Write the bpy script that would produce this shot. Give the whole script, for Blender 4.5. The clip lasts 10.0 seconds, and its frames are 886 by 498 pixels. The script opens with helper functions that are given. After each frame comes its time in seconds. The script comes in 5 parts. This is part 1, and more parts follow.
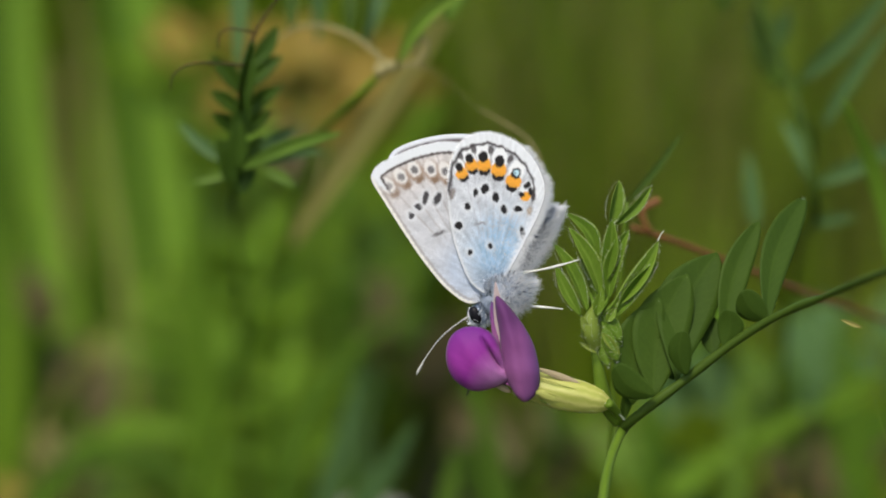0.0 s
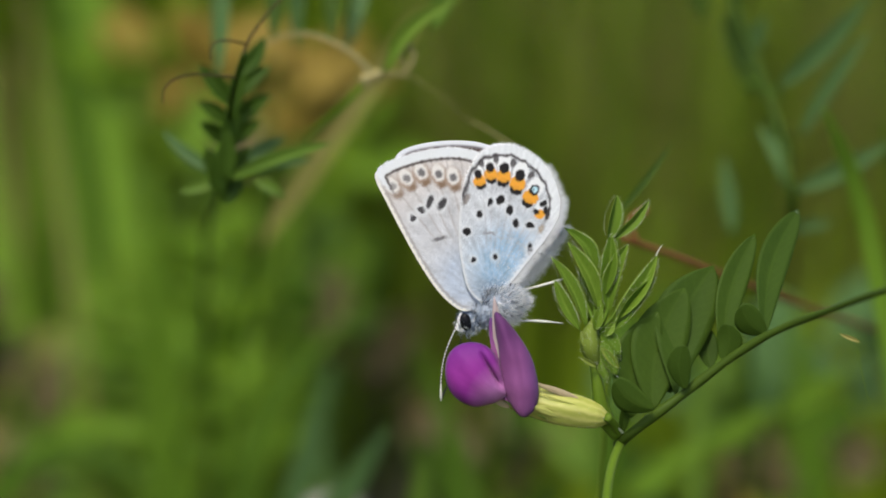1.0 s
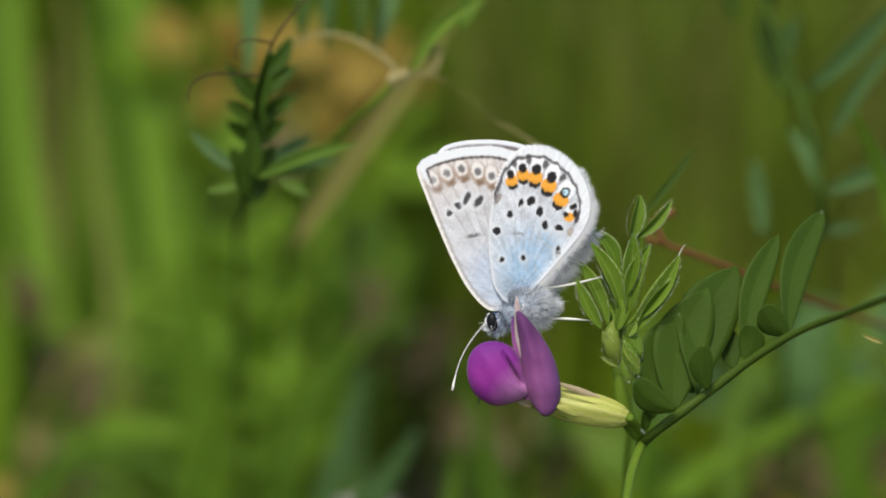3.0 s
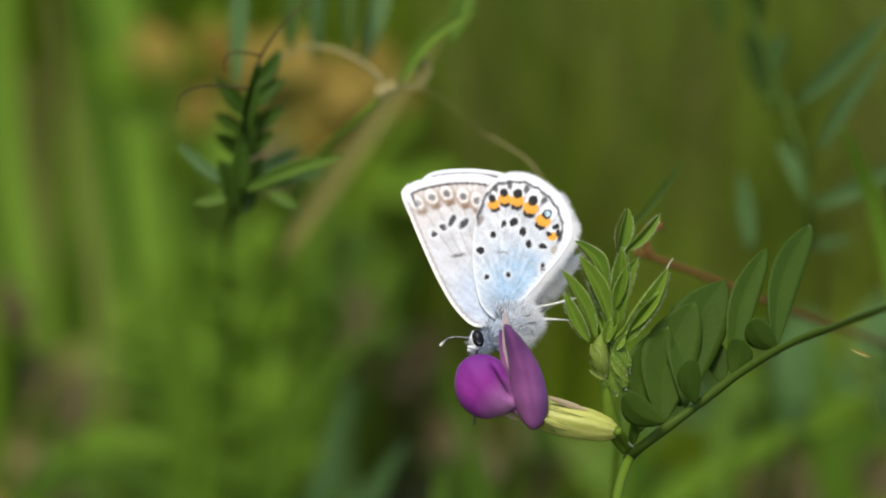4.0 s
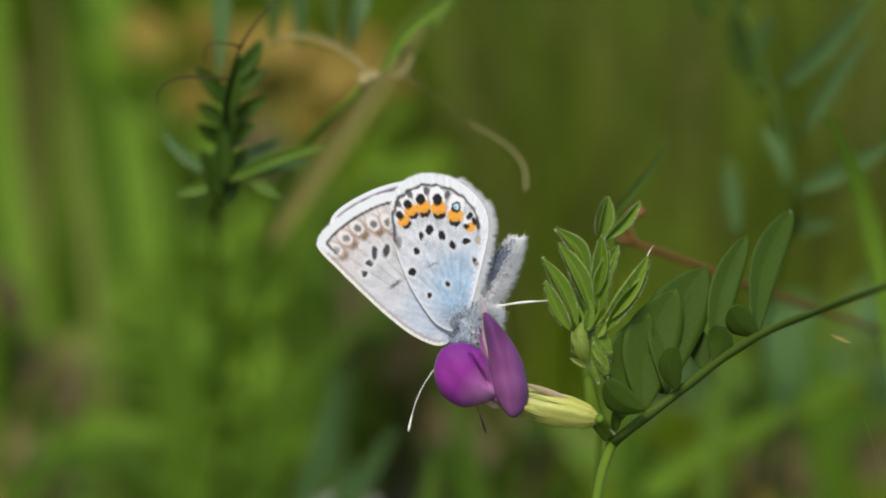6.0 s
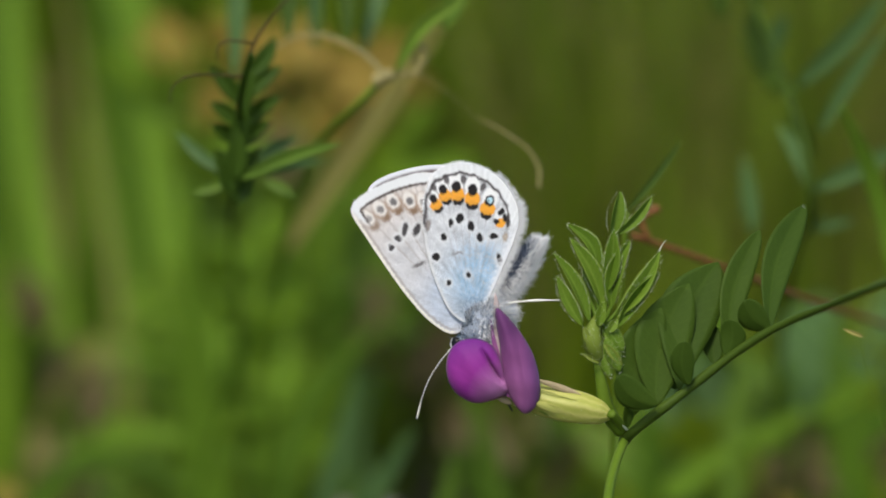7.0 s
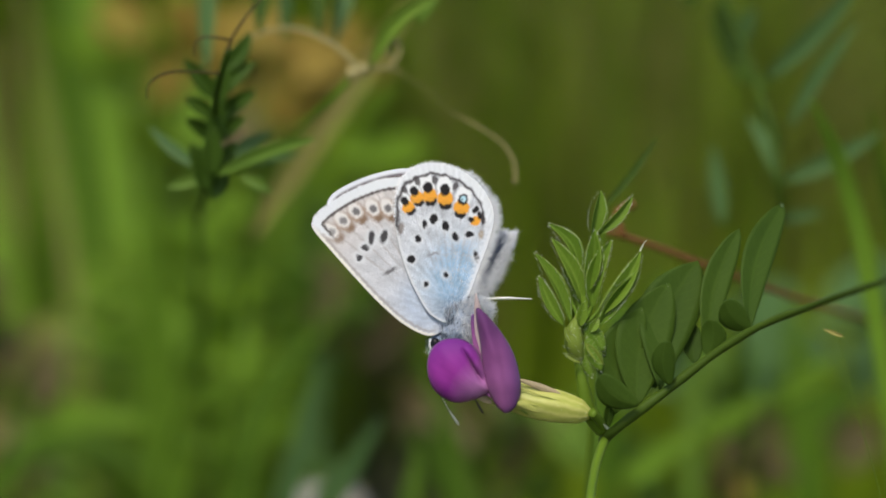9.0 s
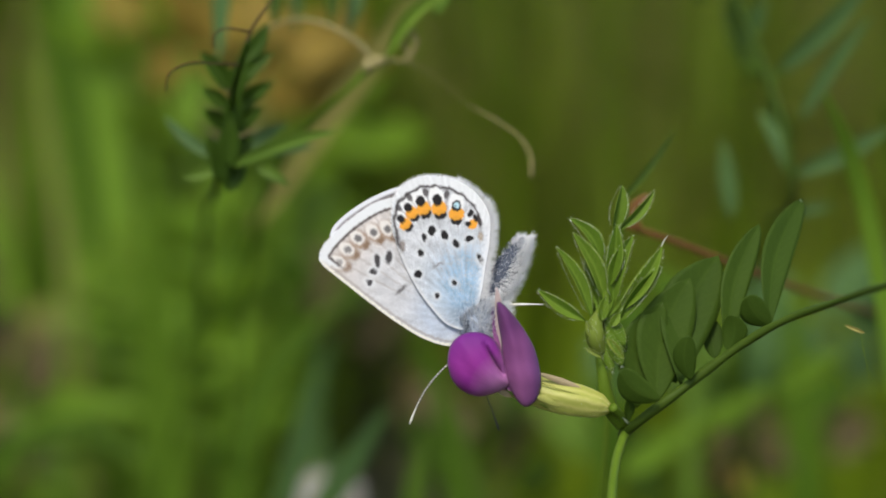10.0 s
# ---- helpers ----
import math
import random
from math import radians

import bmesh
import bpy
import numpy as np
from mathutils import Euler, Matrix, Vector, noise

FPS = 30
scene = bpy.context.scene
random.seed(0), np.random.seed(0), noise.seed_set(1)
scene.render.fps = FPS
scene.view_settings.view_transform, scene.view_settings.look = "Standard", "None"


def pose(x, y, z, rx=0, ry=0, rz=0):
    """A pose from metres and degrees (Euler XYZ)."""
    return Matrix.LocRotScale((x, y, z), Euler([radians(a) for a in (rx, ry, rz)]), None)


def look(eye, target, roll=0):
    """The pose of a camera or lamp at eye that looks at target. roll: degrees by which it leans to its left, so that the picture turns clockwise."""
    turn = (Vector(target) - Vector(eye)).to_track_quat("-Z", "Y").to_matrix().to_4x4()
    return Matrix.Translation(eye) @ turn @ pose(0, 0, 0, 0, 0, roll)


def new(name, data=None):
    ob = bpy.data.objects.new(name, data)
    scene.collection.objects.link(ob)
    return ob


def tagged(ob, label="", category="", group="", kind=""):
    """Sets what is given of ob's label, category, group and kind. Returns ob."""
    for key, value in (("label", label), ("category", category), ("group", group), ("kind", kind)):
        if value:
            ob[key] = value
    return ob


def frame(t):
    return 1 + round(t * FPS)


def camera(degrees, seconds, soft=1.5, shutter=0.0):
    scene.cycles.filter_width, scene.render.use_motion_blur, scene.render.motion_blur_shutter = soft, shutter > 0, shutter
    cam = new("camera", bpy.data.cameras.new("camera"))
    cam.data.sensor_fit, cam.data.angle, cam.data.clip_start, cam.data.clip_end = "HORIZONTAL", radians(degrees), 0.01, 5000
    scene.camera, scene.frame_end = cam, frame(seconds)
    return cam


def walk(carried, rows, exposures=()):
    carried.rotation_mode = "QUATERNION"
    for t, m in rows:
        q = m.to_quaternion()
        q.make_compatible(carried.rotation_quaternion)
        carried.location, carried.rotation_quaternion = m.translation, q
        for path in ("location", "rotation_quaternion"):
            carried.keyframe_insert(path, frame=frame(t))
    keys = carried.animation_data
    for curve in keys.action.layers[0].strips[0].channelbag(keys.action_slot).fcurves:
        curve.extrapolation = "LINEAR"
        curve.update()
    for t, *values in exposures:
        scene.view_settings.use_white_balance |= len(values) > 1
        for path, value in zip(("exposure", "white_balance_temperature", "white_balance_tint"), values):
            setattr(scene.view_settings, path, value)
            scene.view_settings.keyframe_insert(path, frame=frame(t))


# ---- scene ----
MM = 0.001
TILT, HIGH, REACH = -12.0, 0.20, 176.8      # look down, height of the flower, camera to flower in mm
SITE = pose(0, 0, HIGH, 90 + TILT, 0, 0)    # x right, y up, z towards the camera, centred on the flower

cam = camera(25.0, 10.0, soft=1.9)
cam.data.dof.use_dof = True
cam.data.dof.focus_distance = REACH * MM
cam.data.dof.aperture_fstop = 15.0
cam.data.dof.aperture_blades = 0
# seconds, sway right and up in mm, turn right, turn up, roll
CAMERA_ROWS = [
    (0, 0.00, 0.00, -0.003, 0.007, 0.023),
    (0.5, -3.83, 1.90, 1.073, -0.470, -0.100),
    (1, -6.37, 2.74, 2.080, -0.461, -0.052),
    (1.5, -5.91, 3.19, 1.685, -0.410, -0.078),
    (2, -3.94, -0.09, 1.169, 0.579, 0.382),
    (2.5, -4.97, 1.43, 1.420, -0.194, 0.302),
    (2.7, -4.37, 1.75, 1.035, -0.241, 0.266),
    (3.8, -3.99, 2.37, 0.535, -0.326, 0.146),
    (4, -4.26, 2.08, 1.103, 0.096, 0.324),
    (4.5, -5.41, 1.48, 1.759, 0.254, 0.310),
    (5, -5.70, 1.67, 1.903, 0.186, 0.422),
    (5.2, -4.50, 2.18, 1.592, 0.091, 0.089),
    (6.3, -2.40, 2.68, 1.042, -0.471, -0.194),
    (6.5, -3.55, 1.91, 1.012, -0.217, -0.160),
    (7, -1.08, 1.42, 0.304, -0.121, -0.376),
    (7.5, -3.43, 4.27, 1.100, -0.934, -0.523),
    (8, -4.64, 3.73, 1.359, -0.933, -0.280),
    (8.5, -3.62, 3.69, 1.349, -0.973, -0.161),
    (9, -4.56, 4.13, 1.965, -1.005, -0.386),
    (9.5, -5.69, 5.46, 2.001, -1.580, -0.519),
    (10, -8.13, 4.93, 2.488, -1.436, -0.052),
]
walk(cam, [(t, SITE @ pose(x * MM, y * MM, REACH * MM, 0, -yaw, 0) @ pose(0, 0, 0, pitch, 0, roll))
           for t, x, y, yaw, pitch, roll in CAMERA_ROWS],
     exposures=[(0, 0.86), (2.5, 0.86), (6.5, 0.79), (10, 0.77)])

# ---- light: bright hazy sky, weak wide sun from behind the camera ----
world = bpy.data.worlds.new("sky")
scene.world = world
world.use_nodes = True
wt = world.node_tree
wt.nodes.clear()
sky = wt.nodes.new("ShaderNodeTexSky")
sky.sky_type = "NISHITA"
sky.sun_disc = False
sky.sun_elevation, sky.sun_rotation = radians(60), radians(200)
sky.air_density, sky.dust_density, sky.ozone_density = 1.0, 2.5, 1.0
bg = wt.nodes.new("ShaderNodeBackground")
bg.inputs["Strength"].default_value = 0.098
wo = wt.nodes.new("ShaderNodeOutputWorld")
wt.links.new(sky.outputs[0], bg.inputs[0])
wt.links.new(bg.outputs[0], wo.inputs[0])
sun = new("sun", bpy.data.lights.new("sun", "SUN"))
sun.data.energy, sun.data.angle, sun.data.color = 1.8, radians(14), (1.0, 0.95, 0.84)
sun.matrix_world = look((-0.4, -1.0, 2.2), (0, 0, 0.2))


# ---- materials ----
def nodes_of(name):
    m = bpy.data.materials.new(name)
    m.use_nodes = True
    nt = m.node_tree
    return m, nt, nt.nodes["Principled BSDF"], nt.nodes["Material Output"]


def put(nt, kind, **values):
    n = nt.nodes.new(kind)
    for k, v in values.items():
        n.inputs[k.replace("_", " ")].default_value = v
    return n


def ramp(nt, src, stops):
    r = nt.nodes.new("ShaderNodeValToRGB")
    el = r.color_ramp.elements
    while len(el) < len(stops):
        el.new(0.5)
    for e, (p, c) in zip(el, stops):
        e.position, e.color = p, (*c, 1)
    nt.links.new(src, r.inputs[0])
    return r.outputs[0]


def mix(nt, fac, a, b, mode="MIX"):
    m = nt.nodes.new("ShaderNodeMix")
    m.data_type, m.blend_type = "RGBA", mode
    for sock, v in ((m.inputs[0], fac), (m.inputs[6], a), (m.inputs[7], b)):
        if isinstance(v, (int, float)):
            sock.default_value = v
        elif isinstance(v, tuple):
            sock.default_value = (*v, 1)
        else:
            nt.links.new(v, sock)
    return m.outputs[2]


def maths(nt, op, a, b=0.0):
    m = nt.nodes.new("ShaderNodeMath")
    m.operation = op
    for sock, v in ((m.inputs[0], a), (m.inputs[1], b)):
        if isinstance(v, (int, float)):
            sock.default_value = v
        else:
            nt.links.new(v, sock)
    return m.outputs[0]


def thin(nt, bsdf, out, colour, amount):
    """Lets part of the light through, as a leaf does."""
    tr = nt.nodes.new("ShaderNodeBsdfTranslucent")
    if isinstance(colour, tuple):
        tr.inputs[0].default_value = (*colour, 1)
    else:
        nt.links.new(colour, tr.inputs[0])
    ms = nt.nodes.new("ShaderNodeMixShader")
    ms.inputs[0].default_value = amount
    nt.links.new(bsdf.outputs[0], ms.inputs[1])
    nt.links.new(tr.outputs[0], ms.inputs[2])
    nt.links.new(ms.outputs[0], out.inputs[0])


def leafy(name, dark, light, vein=None, through_it=0.3, rough=0.5, grain=900.0, islands=False, edge_light=0.12, rib_light=0.25):
    """Leaf tissue: mottled between two greens, with midrib and side veins along the leaf and a lit rim in the vein
    colour.
    """
    m, nt, b, out = nodes_of(name)
    tc = nt.nodes.new("ShaderNodeTexCoord")
    n1 = put(nt, "ShaderNodeTexNoise", Scale=grain * 0.25, Detail=4.0)
    n2 = put(nt, "ShaderNodeTexNoise", Scale=grain * 3.0, Detail=2.0)
    nt.links.new(tc.outputs["Object"], n1.inputs["Vector"])
    nt.links.new(tc.outputs["Object"], n2.inputs["Vector"])
    if islands:
        rnd = nt.nodes.new("ShaderNodeNewGeometry").outputs["Random Per Island"]
    else:
        rnd = nt.nodes.new("ShaderNodeObjectInfo").outputs["Random"]
    f = maths(nt, "ADD", maths(nt, "MULTIPLY", n1.outputs["Fac"], 0.7), maths(nt, "MULTIPLY", rnd, 0.5))
    f = maths(nt, "SUBTRACT", f, 0.1)
    col = mix(nt, f, dark, light)
    col = mix(nt, maths(nt, "MULTIPLY", n2.outputs["Fac"], 0.35), col, tuple(0.6 * c for c in dark))
    if vein:
        uv = nt.nodes.new("ShaderNodeUVMap")
        sep = nt.nodes.new("ShaderNodeSeparateXYZ")
        nt.links.new(uv.outputs[0], sep.inputs[0])
        across = maths(nt, "ABSOLUTE", maths(nt, "SUBTRACT", sep.outputs[1], 0.5))
        rib = maths(nt, "LESS_THAN", across, 0.035)
        side = maths(nt, "SINE", maths(nt, "MULTIPLY", maths(nt, "SUBTRACT", sep.outputs[0], maths(nt, "MULTIPLY", across, 0.35)), 75.0))
        side = maths(nt, "MULTIPLY", maths(nt, "GREATER_THAN", side, 0.8), 0.08)
        # pale rim: light caught on the leaf's edge, put into the colour
        edge = maths(nt, "MULTIPLY", maths(nt, "GREATER_THAN", across, 0.44), edge_light)
        col = mix(nt, maths(nt, "MAXIMUM", maths(nt, "MAXIMUM", maths(nt, "MULTIPLY", rib, rib_light), side), edge), col, vein)
    nt.links.new(col, b.inputs["Base Color"])
    b.inputs["Roughness"].default_value = rough
    b.inputs["Specular IOR Level"].default_value = 0.15
    bump = put(nt, "ShaderNodeBump", Strength=0.25, Distance=0.0001)
    nt.links.new(n2.outputs["Fac"], bump.inputs["Height"])
    nt.links.new(bump.outputs[0], b.inputs["Normal"])
    thin(nt, b, out, col, through_it)
    return m


M_VETCH = leafy("vetch_leaf", (0.036, 0.076, 0.006), (0.072, 0.128, 0.012), (0.09, 0.15, 0.02), edge_light=0.06, rib_light=0.18, rough=0.62)
M_YOUNG = leafy("young_leaf", (0.104, 0.196, 0.014), (0.188, 0.304, 0.032), (0.36, 0.45, 0.11), edge_light=0.32, rib_light=0.12)
M_STEM = leafy("vetch_stem", (0.090, 0.160, 0.010), (0.150, 0.230, 0.022), through_it=0.1)
M_BUD = leafy("bud_scale", (0.17, 0.25, 0.028), (0.27, 0.33, 0.06), through_it=0.3)
M_TOOTH = leafy("calyx_tooth", (0.42, 0.30, 0.22), (0.50, 0.44, 0.22), through_it=0.25)
M_SPRIG = leafy("sprig_leaf", (0.035, 0.080, 0.006), (0.070, 0.130, 0.012), (0.07, 0.13, 0.015))
M_PALE = leafy("pale_leaf", (0.10, 0.19, 0.018), (0.16, 0.27, 0.035), (0.18, 0.29, 0.05))
M_TEAL = leafy("blue_green_leaf", (0.072, 0.146, 0.040), (0.118, 0.212, 0.064), (0.10, 0.20, 0.06))
M_TENDRIL = leafy("tendril", (0.040, 0.028, 0.007), (0.085, 0.058, 0.014), through_it=0.0)
M_STRAW = leafy("dry_straw", (0.30, 0.27, 0.070), (0.42, 0.38, 0.12), through_it=0.2)
M_OLIVE = leafy("fading_grass", (0.19, 0.19, 0.045), (0.30, 0.28, 0.085), through_it=0.25)
M_RUST = leafy("dry_rust_leaf", (0.25, 0.175, 0.026), (0.34, 0.245, 0.040), through_it=0.35)
M_FRESH = leafy("fresh_leaf", (0.165, 0.32, 0.020), (0.26, 0.44, 0.045), (0.33, 0.47, 0.06), through_it=0.45)
M_BROWN = leafy("dark_brown_leaf", (0.072, 0.058, 0.022), (0.125, 0.098, 0.036), through_it=0.15)
M_RACHIS = leafy("shaded_stem", (0.047, 0.084, 0.008), (0.074, 0.120, 0.013), through_it=0.1)
M_TWIG = leafy("weathered_straw", (0.25, 0.215, 0.08), (0.38, 0.33, 0.14), through_it=0.1)
M_RED = leafy("red_twig", (0.15, 0.060, 0.018), (0.25, 0.105, 0.038), through_it=0.05)
M_LIME = leafy("grass_blade_bright", (0.120, 0.225, 0.010), (0.190, 0.325, 0.018), (0.22, 0.33, 0.03), through_it=0.4)
M_GREEN = leafy("grass_blade_green", (0.055, 0.125, 0.005), (0.095, 0.18, 0.010), (0.09, 0.18, 0.015))
M_MEADOW = leafy("meadow_grass", (0.086, 0.142, 0.009), (0.21, 0.305, 0.020), through_it=0.3, grain=60.0, islands=True)
M_BRIGHT = leafy("bright_tall_grass", (0.16, 0.25, 0.010), (0.28, 0.38, 0.020), through_it=0.45, grain=60.0, islands=True)
M_THATCH = leafy("dead_grass", (0.095, 0.108, 0.018), (0.200, 0.205, 0.040), through_it=0.2, grain=60.0, islands=True)


def plain(name, colour, rough=0.5, through_it=0.0, speck=0.25, scale=2500.0, spec=0.4):
    m, nt, b, out = nodes_of(name)
    tc = nt.nodes.new("ShaderNodeTexCoord")
    n = put(nt, "ShaderNodeTexNoise", Scale=scale, Detail=5.0)
    nt.links.new(tc.outputs["Object"], n.inputs["Vector"])
    col = mix(nt, maths(nt, "MULTIPLY", n.outputs["Fac"], speck * 2), colour, tuple(c * 0.45 for c in colour))
    nt.links.new(col, b.inputs["Base Color"])
    b.inputs["Roughness"].default_value = rough
    b.inputs["Specular IOR Level"].default_value = spec
    if through_it:
        thin(nt, b, out, col, through_it)
    return m


M_HAIR = plain("white_hair", (0.97, 0.97, 0.97), 0.6, 0.30, 0.02)
M_DOWN = plain("leaf_down", (0.75, 0.80, 0.62), 0.6, 0.3, 0.05)
M_GREYFUR = plain("grey_fur", (0.66, 0.76, 0.88), 0.7, 0.2, 0.25)
M_DARKFUR = plain("slate_fur", (0.10, 0.12, 0.16), 0.7, 0.0, 0.5, 4000.0)
M_SKIN = plain("body_scales", (0.56, 0.62, 0.72), 0.7, 0.0, 0.45, 5000.0)
M_SLATE = plain("slate_scales", (0.11, 0.13, 0.18), 0.7, 0.0, 0.5, 5000.0)
M_HEAD = plain("slate_blue_head_scales", (0.26, 0.32, 0.42), 0.7, 0.0, 0.45, 5000.0)
M_EYE = plain("black_eye", (0.006, 0.006, 0.008), 0.35, 0.0, 0.0, spec=0.15)
M_LEG = plain("banded_leg", (0.80, 0.79, 0.70), 0.5, 0.0, 0.3, 1500.0)
M_DARKLEG = plain("dark_antenna", (0.03, 0.03, 0.028), 0.5, 0.0, 0.3)
M_CLUB = plain("brown_club", (0.06, 0.05, 0.04), 0.5, 0.0, 0.3)
M_CREAM = plain("cream_petal", (0.58, 0.46, 0.44), 0.5, 0.3, 0.12)
M_WHITE = plain("white_flower", (0.46, 0.44, 0.38), 0.6, 0.3, 0.1)

# earth under the grass
M_SOIL, nt, b, out = nodes_of("soil")
tc = nt.nodes.new("ShaderNodeTexCoord")
n1 = put(nt, "ShaderNodeTexNoise", Scale=14.0, Detail=8.0)
n2 = put(nt, "ShaderNodeTexNoise", Scale=220.0, Detail=5.0)
nt.links.new(tc.outputs["Object"], n1.inputs["Vector"])
nt.links.new(tc.outputs["Object"], n2.inputs["Vector"])
c = ramp(nt, n1.outputs["Fac"], [(0.35, (0.045, 0.030, 0.015)), (0.55, (0.06, 0.065, 0.018)), (0.7, (0.05, 0.08, 0.015))])
nt.links.new(mix(nt, n2.outputs["Fac"], c, (0.055, 0.060, 0.022)), b.inputs["Base Color"])
b.inputs["Roughness"].default_value = 0.95
bump = put(nt, "ShaderNodeBump", Strength=0.8, Distance=0.004)
nt.links.new(n2.outputs["Fac"], bump.inputs["Height"])
nt.links.new(bump.outputs[0], b.inputs["Normal"])

# purple petals: fine veins fan out from the claw, the crown is bluer, the claw pale
def petal_material(name, deep, bright, claw, edge, root, edge_at):
    m, nt, b, out = nodes_of(name)
    uv = nt.nodes.new("ShaderNodeUVMap")
    sep = nt.nodes.new("ShaderNodeSeparateXYZ")
    nt.links.new(uv.outputs[0], sep.inputs[0])
    U, V = sep.outputs[0], sep.outputs[1]
    tc = nt.nodes.new("ShaderNodeTexCoord")
    nz = put(nt, "ShaderNodeTexNoise", Scale=1500.0, Detail=5.0)
    soft = put(nt, "ShaderNodeTexNoise", Scale=330.0, Detail=3.0)
    nt.links.new(tc.outputs["Object"], nz.inputs["Vector"])
    nt.links.new(tc.outputs["Object"], soft.inputs["Vector"])
    du, dv = maths(nt, "SUBTRACT", U, root[0]), maths(nt, "SUBTRACT", V, root[1])
    far = maths(nt, "SQRT", maths(nt, "ADD", maths(nt, "MULTIPLY", du, du), maths(nt, "MULTIPLY", dv, dv)))
    fan = maths(nt, "ARCTAN2", dv, du)
    col = mix(nt, maths(nt, "MULTIPLY", soft.outputs["Fac"], 1.1), deep, bright)
    vein = maths(nt, "SINE", maths(nt, "ADD", maths(nt, "MULTIPLY", fan, 42.0), maths(nt, "MULTIPLY", nz.outputs["Fac"], 5.0)))
    col = mix(nt, maths(nt, "MULTIPLY", maths(nt, "MAXIMUM", vein, 0.0), 0.07), col, deep)
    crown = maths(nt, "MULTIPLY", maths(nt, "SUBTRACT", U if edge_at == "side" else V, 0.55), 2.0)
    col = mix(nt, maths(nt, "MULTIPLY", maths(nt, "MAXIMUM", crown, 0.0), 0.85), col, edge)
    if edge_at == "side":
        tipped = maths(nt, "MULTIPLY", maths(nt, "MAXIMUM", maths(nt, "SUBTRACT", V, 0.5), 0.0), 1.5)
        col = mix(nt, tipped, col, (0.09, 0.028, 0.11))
    pale = maths(nt, "SUBTRACT", 1.0, maths(nt, "MULTIPLY", far, 1.55))
    col = mix(nt, maths(nt, "MULTIPLY", maths(nt, "MAXIMUM", pale, 0.0), maths(nt, "ADD", 0.45, maths(nt, "MULTIPLY", nz.outputs["Fac"], 0.7))), col, claw)
    col = mix(nt, maths(nt, "MULTIPLY", nz.outputs["Fac"], 0.30), col, deep)
    nt.links.new(col, b.inputs["Base Color"])
    b.inputs["Roughness"].default_value = 0.62
    b.inputs["Specular IOR Level"].default_value = 0.22
    b.inputs["Sheen Weight"].default_value = 0.10
    bump = put(nt, "ShaderNodeBump", Strength=0.05, Distance=0.0001)
    nt.links.new(maths(nt, "ADD", vein, maths(nt, "MULTIPLY", nz.outputs["Fac"], 1.5)), bump.inputs["Height"])
    nt.links.new(bump.outputs[0], b.inputs["Normal"])
    thin(nt, b, out, col, 0.28)
    return m


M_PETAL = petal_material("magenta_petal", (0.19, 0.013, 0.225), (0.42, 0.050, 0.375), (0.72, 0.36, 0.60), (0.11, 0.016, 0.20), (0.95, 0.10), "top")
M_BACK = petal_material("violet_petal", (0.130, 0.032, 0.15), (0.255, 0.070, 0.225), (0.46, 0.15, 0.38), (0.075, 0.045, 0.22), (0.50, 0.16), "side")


def calyx_material():
    m, nt, b, out = nodes_of("calyx_skin")
    uv = nt.nodes.new("ShaderNodeUVMap")
    sep = nt.nodes.new("ShaderNodeSeparateXYZ")
    nt.links.new(uv.outputs[0], sep.inputs[0])
    tc = nt.nodes.new("ShaderNodeTexCoord")
    nz = put(nt, "ShaderNodeTexNoise", Scale=1100.0, Detail=5.0)
    nt.links.new(tc.outputs["Object"], nz.inputs["Vector"])
    stripe = maths(nt, "SINE", maths(nt, "ADD", maths(nt, "MULTIPLY", sep.outputs[1], 62.8), maths(nt, "MULTIPLY", nz.outputs["Fac"], 6.0)))
    col = mix(nt, maths(nt, "ADD", 0.5, maths(nt, "MULTIPLY", stripe, 0.26)), (0.36, 0.41, 0.06), (0.64, 0.61, 0.20))
    col = mix(nt, maths(nt, "MULTIPLY", nz.outputs["Fac"], 0.45), col, (0.46, 0.48, 0.10))
    mouth = maths(nt, "MULTIPLY", maths(nt, "MAXIMUM", maths(nt, "SUBTRACT", sep.outputs[0], 0.55), 0.0), maths(nt, "MULTIPLY", nz.outputs["Fac"], 1.6))
    col = mix(nt, mouth, col, (0.34, 0.30, 0.09))
    nt.links.new(col, b.inputs["Base Color"])
    b.inputs["Roughness"].default_value = 0.45
    b.inputs["Specular IOR Level"].default_value = 0.3
    bump = put(nt, "ShaderNodeBump", Strength=0.35, Distance=0.0001)
    nt.links.new(maths(nt, "ADD", nz.outputs["Fac"], maths(nt, "MULTIPLY", stripe, 0.4)), bump.inputs["Height"])
    nt.links.new(bump.outputs[0], b.inputs["Normal"])
    thin(nt, b, out, col, 0.25)
    return m


M_CALYX = calyx_material()

# wing scales: the painted pattern is stored on the mesh
def wing_material():
    m, nt, b, out = nodes_of("wing_scales")
    at = nt.nodes.new("ShaderNodeAttribute")
    at.attribute_name = "scales"
    tc = nt.nodes.new("ShaderNodeTexCoord")
    n = put(nt, "ShaderNodeTexNoise", Scale=7000.0, Detail=3.0)
    nt.links.new(tc.outputs["Object"], n.inputs["Vector"])
    col = mix(nt, maths(nt, "MULTIPLY", n.outputs["Fac"], 0.3), at.outputs["Color"], (0.6, 0.6, 0.6), "MULTIPLY")
    nt.links.new(col, b.inputs["Base Color"])
    b.inputs["Roughness"].default_value = 0.65
    b.inputs["Specular IOR Level"].default_value = 0.25
    b.inputs["Sheen Weight"].default_value = 0.1
    bump = put(nt, "ShaderNodeBump", Strength=0.6, Distance=0.00005)
    nt.links.new(n.outputs["Fac"], bump.inputs["Height"])
    nt.links.new(bump.outputs[0], b.inputs["Normal"])
    thin(nt, b, out, col, 0.12)
    return m


M_WING = wing_material()


